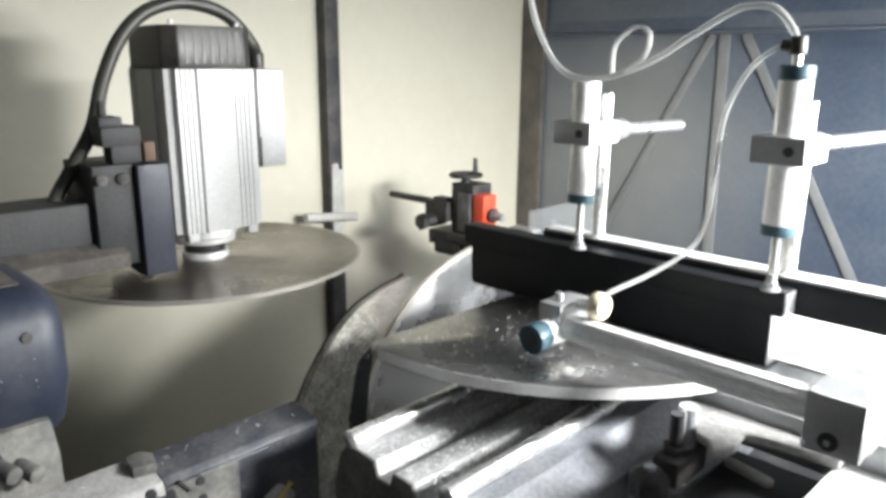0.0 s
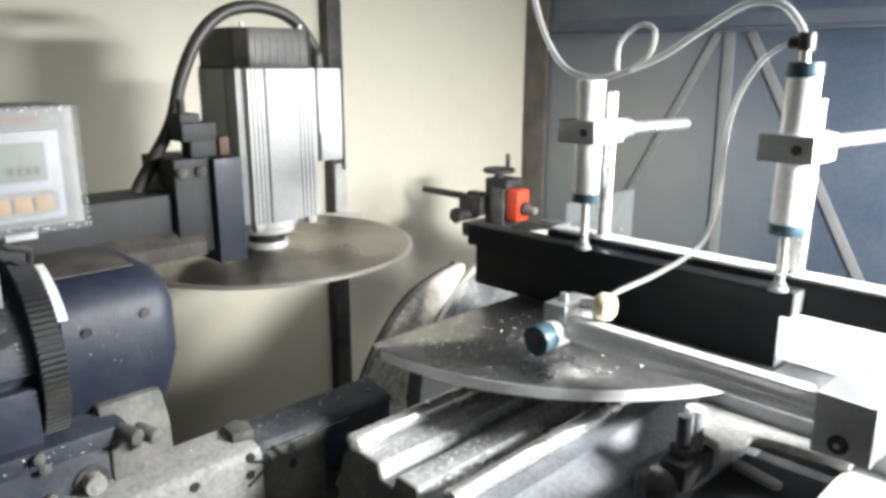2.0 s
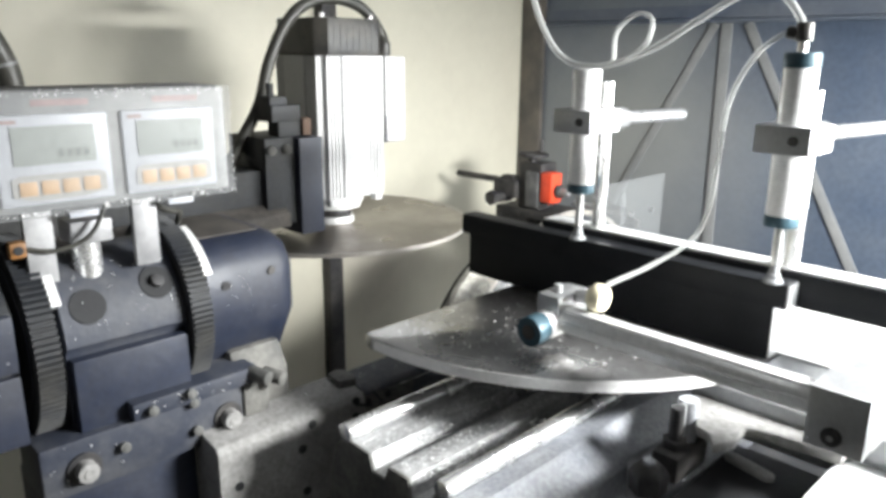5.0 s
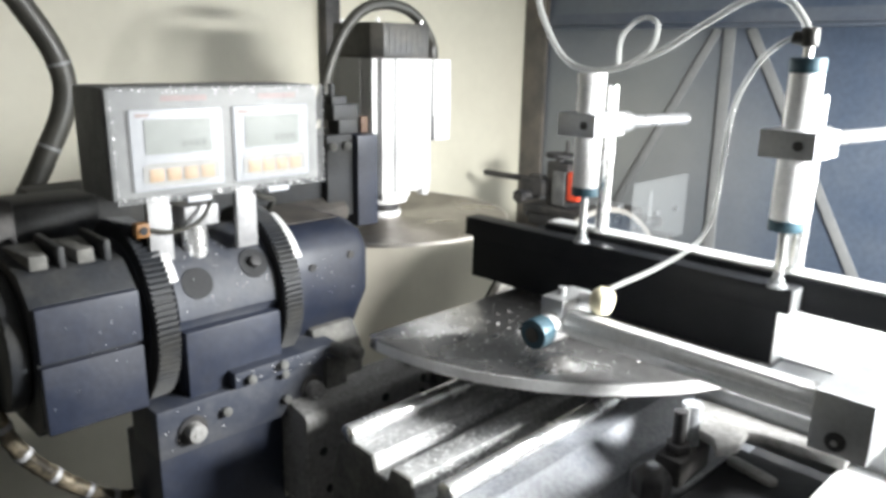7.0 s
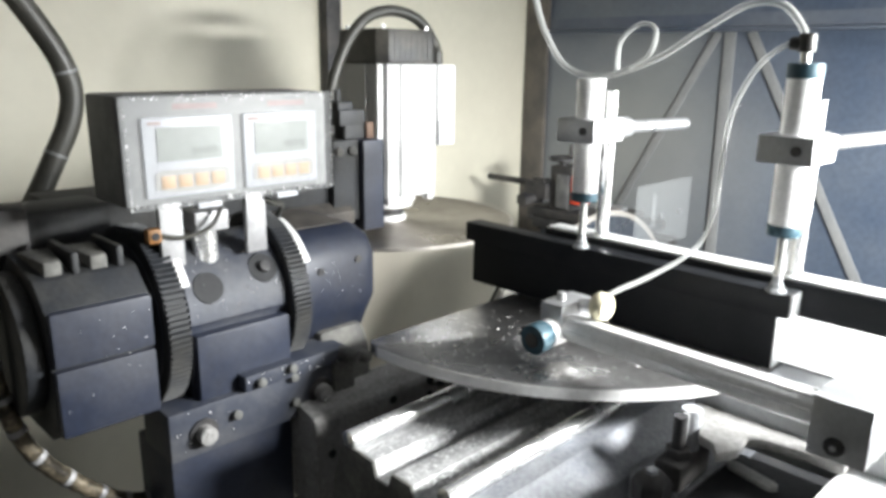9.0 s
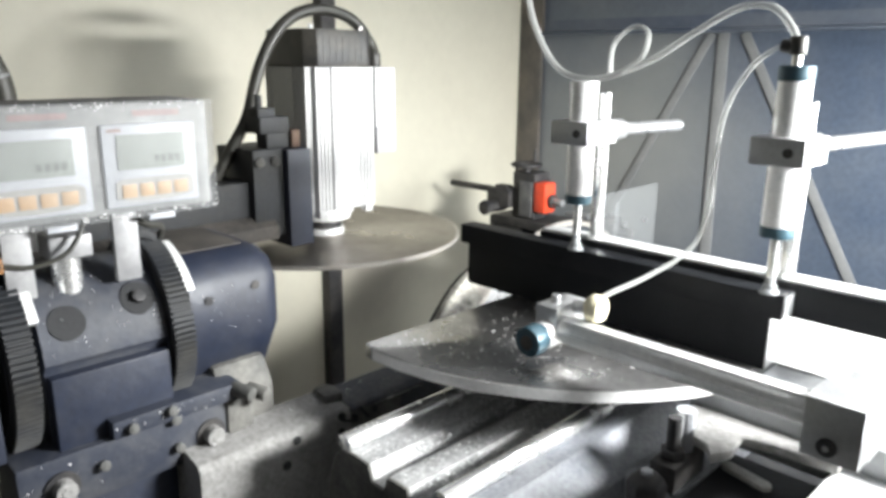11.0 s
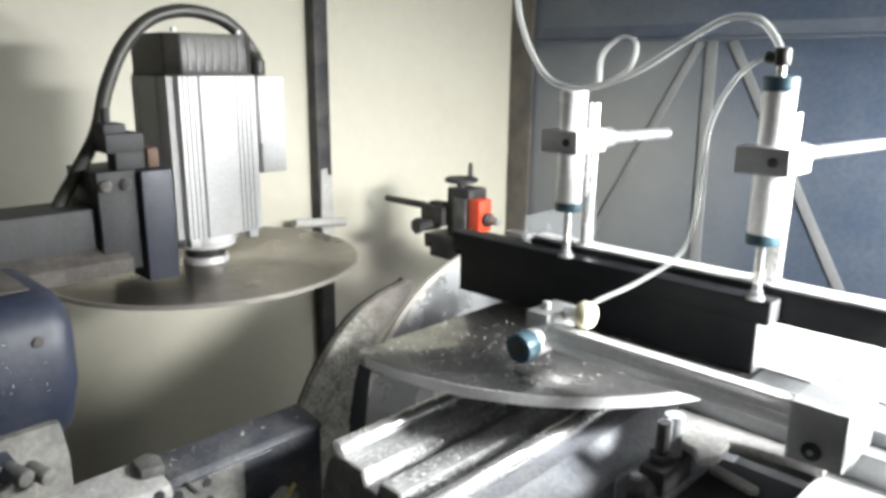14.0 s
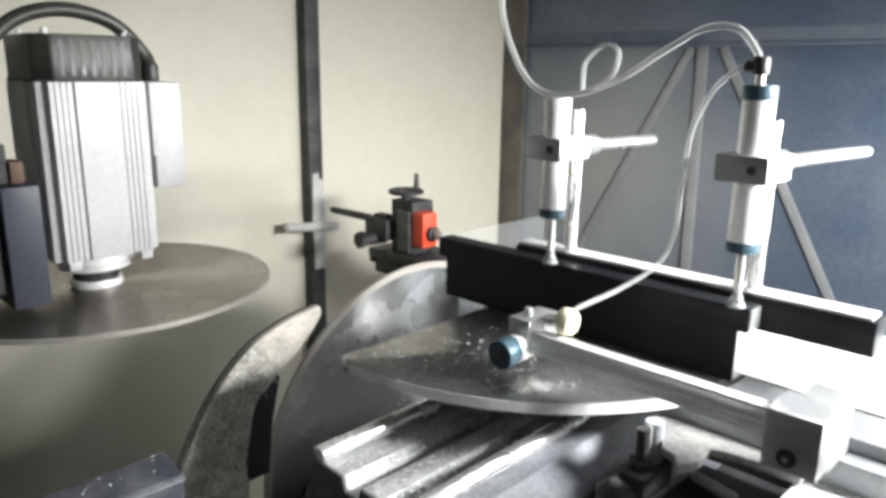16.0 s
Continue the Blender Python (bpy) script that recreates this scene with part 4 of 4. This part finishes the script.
def lower_carriage():
    p = part("clamp_bar", box(bm_new(), -0.118, 0.138, 0.846, 0.93, 0.935, 1.004, 0.005), M["navydust"], car, "dusty navy clamp bar")
    u = part("upper_bar", box(bm_new(), -0.012, 0.16, 0.838, 0.93, 1.0045, 1.028, 0.004), M["navydust"], car, "short upper clamp bar")
    for x, z in ((-0.072, 0.966), (0.114, 0.966)):
        b = part("bolt", bolt(bm_new(), (x, 0.846, z), (0, -1, 0), 0.0125, 0.018), M["roughcast"], p, "chip covered bolt head")
        part("washer", cyl(bm_new(), (x, 0.846, z), (x, 0.843, z), 0.020, n=24), M["dark"], b, "dark washer")
    for x, z in ((0.01, 1.014), (0.06, 1.020), (0.066, 1.002), (-0.025, 0.975), (0.068, 0.962)):
        part("small_bolt", bolt(bm_new(), (x, 0.838 if z > 1.003 else 0.846, z), (0, -1, 0.3), 0.0065, 0.010), M["cast"], p, "small dusty bolt")
    for x, z in ((0.15, 1.02), (0.172, 1.012)):
        part("hinge_bolt", cyl(bm_new(), (x, 0.845, z), (x + 0.012, 0.815, z - 0.004), 0.010, n=14, bevel=0.002), M["cast"], u, "chip crusted bolt")
    part("column", box(bm_new(), -0.112, 0.073, 0.862, 0.97, 0.60, 0.934, 0.004), M["navy"], car, "navy steel column")
    c = part("slide_casting", prism(bm_new(), [(0.80, 0.80), (0.80, 0.940), (0.806, 0.948), (0.866, 0.9605), (0.866, 0.80)], "x", 0.0735, 0.315, 0.003), M["roughcast"], car,
             "rough grey dusty slide casting")
    part("slide_face", prism(bm_new(), [(0.801, 0.80), (0.801, 0.9385), (0.865, 0.9385), (0.865, 0.80)], "x", 0.3155, 0.415, 0.003), M["cast"], car, "scuffed grey face of the slide")
    part("slide_strip", prism(bm_new(), [(0.803, 0.939), (0.803, 0.9435), (0.81, 0.950), (0.864, 0.9585), (0.864, 0.939)], "x", 0.3155, 0.545, 0.002), M["slidedark"], car, "oily dark navy slide strip")
    part("slide_end", box(bm_new(), 0.4155, 0.545, 0.806, 0.862, 0.80, 0.9385, 0.006), M["slidedark"], car, "oily dark slide end")
    for x, z in ((0.10, 0.885), (0.20, 0.90), (0.205, 0.83), (0.11, 0.82), (0.295, 0.916), (0.297, 0.940), (0.218, 0.932)):
        part("bolt_hole", cyl(bm_new(), (x, 0.802, z), (x, 0.7985, z), 0.0065, n=16), M["pit"], c, "dark bolt hole")
    for x, z, r in ((0.320, 0.930, 0.0065), (0.360, 0.931, 0.006), (0.361, 0.905, 0.0065), (0.43, 0.87, 0.006)):
        part("bolt_hole", cyl(bm_new(), (x, 0.803, z), (x, 0.7995, z), r, n=16), M["pit"], c, "dark bolt hole")
    for x, z, w, tilt in ((0.312, 0.929, 0.016, 20), (0.302, 0.907, 0.014, -30), (0.338, 0.934, 0.012, 55)):
        part("gouge", box(bm_new(), -w, w, -0.0015, 0.0015, -0.0016, 0.0016, 0, pose(x, 0.7992, z, 0, tilt, 0)), M["pit"], c, "dark gouge")
    part("scratch", box(bm_new(), 0.361, 0.458, 0.8002, 0.8016, 0.9392, 0.9404), M["chrome"], c, "bright scratched edge")
    part("end_stop", prism(bm_new(), [(0.288, 0.828), (0.316, 0.822), (0.322, 0.850), (0.312, 0.866), (0.290, 0.862)], "z", 0.952, 0.9665, 0.003), M["cast"], c)
    part("shoe", box(bm_new(), 0.1385, 0.178, 0.842, 0.8575, 0.93, 1.003, 0.006), M["cast"], car, "pale worn shoe")
    part("brass_rod", cyl(bm_new(), (0.385, 0.775, 0.80), (0.476, 0.775, 0.890), 0.0035, n=12), M["brass"], car, "thin brass rod")
    part("brass_rod", cyl(bm_new(), (0.402, 0.772, 0.80), (0.468, 0.785, 0.876), 0.003, n=12), M["ivory"], car, "thin pale rod")
    r = part("oily_rag", prism(bm_new(), [(0.424, 0.846), (0.446, 0.872), (0.468, 0.884), (0.486, 0.868), (0.480, 0.842), (0.452, 0.834)], "y", 0.778, 0.797, 0.005), M["roughcast"], car, "stained beige rag tucked under the slide")
    part("rag_hem", prism(bm_new(), [(0.440, 0.832), (0.482, 0.841), (0.484, 0.834), (0.444, 0.824)], "y", 0.776, 0.795, 0.001), M["teal"], r, "teal hem of the rag")


lower_carriage()


def guard_arc():
    rng = random.Random(3)
    outer = [(0.898, 1.053), (0.872, 1.051), (0.815, 1.038), (0.747, 1.008), (0.680, 0.942), (0.634, 0.868), (0.605, 0.792), (0.594, 0.705), (0.592, 0.64)]
    inner = [(0.901, 1.040), (0.880, 1.012), (0.842, 0.978), (0.797, 0.947), (0.760, 0.912), (0.742, 0.855), (0.737, 0.79), (0.736, 0.705), (0.738, 0.64)]
    o, n = [[(p.x, p.y) for p in smooth_path([(u, w, 0) for u, w in line], 6)] for line in (outer, inner)]
    cut = 17
    jag = [(u + rng.uniform(-0.004, 0.004), w + rng.uniform(-0.004, 0.004)) for u, w in n]
    b = prism(bm_new(), o[:cut] + n[:cut][::-1], "y", 0.989, 1.003, 0.001)
    g = part("guard_tip", b, M["guardtip"], car, "pale worn tip of the blade guard")
    b = prism(bm_new(), o[cut - 1:] + jag[cut - 1:][::-1], "y", 0.987, 1.004, 0.001)
    part("blade_guard", b, M["guard"], g, "curved blade guard crusted with chips")
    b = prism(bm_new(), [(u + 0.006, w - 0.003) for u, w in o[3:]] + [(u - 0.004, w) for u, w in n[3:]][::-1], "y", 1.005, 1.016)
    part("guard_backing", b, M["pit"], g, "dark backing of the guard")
    d = Vector((0.81 - 0.905, 0, 0.958 - 1.044)).normalized() * 0.5
    c, w = Vector((0.858, 0, 1.001)), Vector((-d.z, 0, d.x)).normalized() * 0.010
    ends = [c - d * 0.128 - w, c + d * 0.128 - w, c + d * 0.128 + w, c - d * 0.128 + w]
    part("guard_strap", prism(bm_new(), [(p.x, p.z) for p in ends], "y", 1.018, 1.026, 0.001), M["browndust"], g, "brown dusty strap beside the guard")
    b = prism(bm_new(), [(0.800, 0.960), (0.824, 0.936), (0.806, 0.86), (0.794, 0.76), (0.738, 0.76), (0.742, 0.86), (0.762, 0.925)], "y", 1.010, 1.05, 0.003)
    part("guard_bracket", b, M["pit"], g, "near-black bracket behind the guard")
    b = bm_new()
    for _ in range(520):
        k = rng.uniform(cut + 2, len(o) - 2)
        i, q = int(k), rng.uniform(0.03, 0.97)
        u, w = o[i][0] * (1 - q) + n[i][0] * q, o[i][1] * (1 - q) + n[i][1] * q
        r = rng.uniform(0.0014, 0.0062) * rng.uniform(0.5, 1)
        m = pose(u + rng.uniform(-0.006, 0.006), 0.9868, w + rng.uniform(-0.006, 0.006), rng.uniform(0, 360), rng.uniform(0, 360), 0)
        v = [b.verts.new(m @ Vector(p)) for p in ((-r, -r * 0.6, 0), (r, -r * 0.4, 0), (0, r * 0.8, 0), (0, 0, r * 0.7))]
        for f in ((0, 1, 2), (0, 1, 3), (1, 2, 3), (2, 0, 3)):
            b.faces.new([v[i_] for i_ in f])
    tagged(part("chip_crust", b, M["roughcast"], g, "crust of caked metal chips"), kind="stuff")


guard_arc()


def adjuster_head():
    t = part("slide_block", box(bm_new(), 1.52, 1.60, 1.4125, 1.50, 0.957, 1.106, 0.004), M["dark"], car, "dark dovetail slide block")
    part("side_plate", box(bm_new(), 1.512, 1.5195, 1.418, 1.468, 0.965, 1.080, 0.002), M["boxside"], t)
    red = part("red_block", box(bm_new(), 1.516, 1.572, 1.366, 1.4120, 0.985, 1.081, 0.007), M["red"], t, "bright red clamp block")
    part("shaft_collar", cyl(bm_new(), (1.546, 1.3655, 1.024), (1.546, 1.352, 1.024), 0.021, n=20, bevel=0.003), M["dark"], red)
    part("shaft_end", cyl(bm_new(), (1.546, 1.3515, 1.024), (1.546, 1.318, 1.022), 0.0115, n=14, bevel=0.002), M["alu"], red, "bright steel shaft end")
    w = bm_new()
    lathe(w, [(0.044, 1.122), (0.050, 1.125), (0.050, 1.132), (0.045, 1.135), (0.02, 1.130), (0.02, 1.124)], (1.547, 1.468, 0), n=36)
    cyl(w, (1.547, 1.468, 1.1065), (1.547, 1.468, 1.128), 0.014)
    part("handwheel", w, M["dark"], t, "small dark handwheel")
    part("crank_pin", cyl(bm_new(), (1.582, 1.463, 1.133), (1.582, 1.463, 1.176), 0.0078, 0.0062, n=16, bevel=0.002), M["dark"], t)
    b = bm_new()
    box(b, 1.500, 1.560, 1.5005, 1.595, 0.985, 1.046, 0.005)
    box(b, 1.512, 1.545, 1.52, 1.57, 1.046, 1.056, 0.003)
    jaw = part("clamp_jaw", b, M["dark"], t, "dark clamp jaw")
    part("lever", cyl(bm_new(), (1.525, 1.596, 1.036), (1.528, 1.785, 1.034), 0.0115, 0.0105, n=16, bevel=0.003), M["dark"], jaw, "straight dark clamp lever")
    b = bm_new()
    cyl(b, (1.54, 1.555, 0.984), (1.468, 1.560, 0.986), 0.019, n=18, bevel=0.002)
    cyl(b, (1.468, 1.560, 0.986), (1.446, 1.561, 0.987), 0.025, n=6, bevel=0.003)
    part("clamp_screw", b, M["dark"], t, "dark hexagon headed clamp screw")
    part("base_plate", box(bm_new(), 1.50, 1.655, 1.13, 1.58, 0.928, 0.956, 0.004), M["dark"], car, "dark slide plate under the adjuster")
    part("plate_strip", box(bm_new(), 1.66, 1.70, 1.30, 1.39, 0.957, 0.968, 0.002), M["alu"], car, "bright strip of aluminium")
    b = bm_new()
    box(b, 1.505, 1.60, 1.45, 1.56, 0.885, 0.9275, 0.006)
    cyl(b, (1.53, 1.565, 0.92), (1.505, 1.575, 0.925), 0.014, n=12, bevel=0.003)
    part("lower_slide", b, M["dark"], car, "dark lower slide block")
    part("support_bar", box(bm_new(), 1.56, 1.913, 1.33, 1.42, 0.875, 0.9275, 0.003), M["dark"], car)
    part("acrylic_shield", box(bm_new(), 1.325, 1.635, 1.047, 1.053, 0.920, 1.112, 0.001), M["acrylic"], car, "scratched clear acrylic shield")
    part("shield_strip", box(bm_new(), 1.405, 1.420, 1.041, 1.0465, 0.985, 1.082, 0.001), M["acrylic"], car, "narrow acrylic strip")
    for x, z in ((1.458, 1.013), (1.566, 1.013)):
        part("shield_screw", cyl(bm_new(), (x, 1.0465, z), (x, 1.041, z), 0.006, n=14), M["alu"], car, "bright shield screw")
    part("shield_post", box(bm_new(), 1.56, 1.59, 1.054, 1.36, 0.905, 0.9275, 0.002), M["dark"], car)


adjuster_head()


def hoses():
    top = part("corrugated_hose", tube(bm_new(), [(-0.165, 1.45, 1.12), (-0.12, 1.45, 1.185), (-0.078, 1.45, 1.262), (-0.045, 1.45, 1.33), (-0.036, 1.45, 1.39), (-0.058, 1.45, 1.46), (-0.125, 1.45, 1.57)], 0.0205, 16, 14, 0.02),
               M["rubber"], car, "thick black hose", pivot=(-0.1, 1.45, 1.3))
    for p, d in (((-0.0415, 1.45, 1.418), (-0.012, 0, 0.045)), ((-0.074, 1.45, 1.270), (0.022, 0, 0.045))):
        p, d = Vector(p), Vector(d).normalized() * 0.003
        part("hose_band", cyl(bm_new(), p - d, p + d, 0.0213, n=20), M["greybar"], top, "grey tape band on the hose")
    low = [(-0.26, 0.98, 1.22), (-0.277, 0.95, 1.175), (-0.278, 0.95, 1.066), (-0.245, 0.95, 0.954), (-0.16, 0.95, 0.858), (-0.09, 0.95, 0.825)]
    h = part("lower_hose", tube(bm_new(), low, 0.011, 14, 14, 0.06), M["bronze"], car, "dusty ribbed hose hanging in a curve")
    run = smooth_path(low, 10)
    for i in range(18, len(run) - 3, 4):
        d = (run[i + 1] - run[i]).normalized() * 0.004
        part("hose_clip", cyl(bm_new(), run[i] - d, run[i] + d, 0.0122, n=14, bevel=0.001), M["standgrey"] if i % 8 else M["brass"], h, "dull metal braid ring")
    return top


top_hose = hoses()


# ---- chips ----
def chips():
    rng = random.Random(5)
    def scatter(name, n, where, size, label):
        b = bm_new()
        for _ in range(n):
            x, y, z = where(rng)
            s = size * rng.uniform(0.4, 1.3)
            m = pose(x, y, z, rng.uniform(-25, 25), rng.uniform(-25, 25), rng.uniform(0, 360))
            v = [b.verts.new(m @ Vector(p)) for p in ((-s, -s * 0.4, 0), (s, -s * 0.3, s * 0.2), (s * 0.7, s * 0.5, 0), (-s * 0.8, s * 0.3, s * 0.3), (0, 0, -s * 0.25))]
            b.faces.new(v[:4]), b.faces.new((v[0], v[4], v[1])), b.faces.new((v[2], v[4], v[3])), b.faces.new((v[1], v[4], v[2])), b.faces.new((v[3], v[4], v[0]))
        single(name, b, M["chips"], label, "metal chips", kind="stuff")
    def on_table(r):
        while True:
            x, y = r.gauss(0.77, 0.10), r.gauss(0.61, 0.10)
            if 0.64 < x < 0.94 and 0.42 < y < 0.765 and math.hypot(x - 1.047, y - 0.733) < 0.40:
                return x, y, ZT + 0.0012
    scatter("table_chips", 260, on_table, 0.0021, "small bright aluminium chips lying on the table")
    def on_bed(r):
        y = r.choice((0.545, 0.58, 0.62, 0.65)) + r.uniform(-0.012, 0.012)
        return r.uniform(0.52, 0.85), y, 0.967 + r.uniform(0, 0.003)
    scatter("bed_chips", 900, on_bed, 0.0021, "bright aluminium chips heaped on the bed")


chips()


def carriage_specks():
    rng = random.Random(11)
    b = bm_new()
    for _ in range(560):
        k = rng.random()
        if k < 0.34:
            side = rng.random()
            p = (rng.uniform(-0.138, 0.15), 0.848, rng.choice((1.2745, 1.4005)) + rng.gauss(0, 0.002)) if side < 0.7 else (rng.choice((-0.136, 0.148)), 0.848, rng.uniform(1.273, 1.402))
        elif k < 0.88:
            a = rng.uniform(radians(100), radians(195))
            r = rng.uniform(0.16, 0.255)
            p = (0.86 + r * math.cos(a), 0.985, 0.78 + r * math.sin(a))
        elif k < 0.94:
            x = rng.uniform(-0.11, 0.16)
            p = (x, 0.845, rng.uniform(0.94, 1.0)) if x < -0.012 else (x, 0.837, rng.uniform(1.006, 1.026))
        else:
            p = (rng.uniform(0.09, 0.55), rng.uniform(0.815, 0.86), 0.9625)
        sz = rng.uniform(0.0006, 0.0019)
        m = pose(*p, rng.uniform(0, 90), rng.uniform(0, 90), rng.uniform(0, 360))
        v = [b.verts.new(m @ Vector(q)) for q in ((-sz, -sz * 0.5, 0), (sz, -sz * 0.4, 0), (0, sz * 0.8, 0), (0, 0, sz))]
        for f in ((0, 1, 2), (0, 1, 3), (1, 2, 3), (2, 0, 3)):
            b.faces.new([v[i] for i in f])
    for _ in range(85):
        k = rng.random()
        if k < 0.55:
            a = radians(rng.uniform(98, 172))
            p = (rng.uniform(-0.064, 0.072), 0.965 + 0.0996 * math.cos(a), 1.105 + 0.0996 * math.sin(a))
        elif k < 0.8:
            p = (rng.uniform(0.118, 0.214), 0.8652, rng.uniform(1.088, 1.156))
        else:
            p = (rng.uniform(-0.234, -0.122), 0.8555, rng.uniform(1.02, 1.16))
        sz = rng.uniform(0.0005, 0.0012)
        m = pose(*p, rng.uniform(0, 90), rng.uniform(0, 90), rng.uniform(0, 360))
        v = [b.verts.new(m @ Vector(q)) for q in ((-sz, -sz * 0.5, 0), (sz, -sz * 0.4, 0), (0, sz * 0.8, 0), (0, 0, sz))]
        for f in ((0, 1, 2), (0, 1, 3), (1, 2, 3), (2, 0, 3)):
            b.faces.new([v[i] for i in f])
    o = part("metal_chips", b, M["chips"], car, "fine bright chips stuck to the carriage")
    tagged(o, kind="stuff")


carriage_specks()


def motions():
    base = Vector((0.35, 1.0, 0.70))
    walk(car, [(t, pose(base.x + s, base.y, base.z)) for t, s in SLIDE])
    # the hose bends, so it trails the carriage
    hung = Vector((-0.1, 1.45, 1.3)) - base
    walk(top_hose, [(t, pose(hung.x + 0.060 - 0.41 * (s - 0.419), hung.y, hung.z)) for t, s in SLIDE])
    spin = [i * 0.25 for i in range(65)]
    o1, o2 = Vector(B1) - base, Vector(B2) - base
    walk(blade_1, [(t, pose(o1.x, o1.y, o1.z, 0, 0, (i * 80) % 360)) for i, t in enumerate(spin)])
    walk(blade_2, [(t, pose(o2.x, o2.y, o2.z, 0, (i * 80) % 360, 0)) for i, t in enumerate(spin)])


motions()
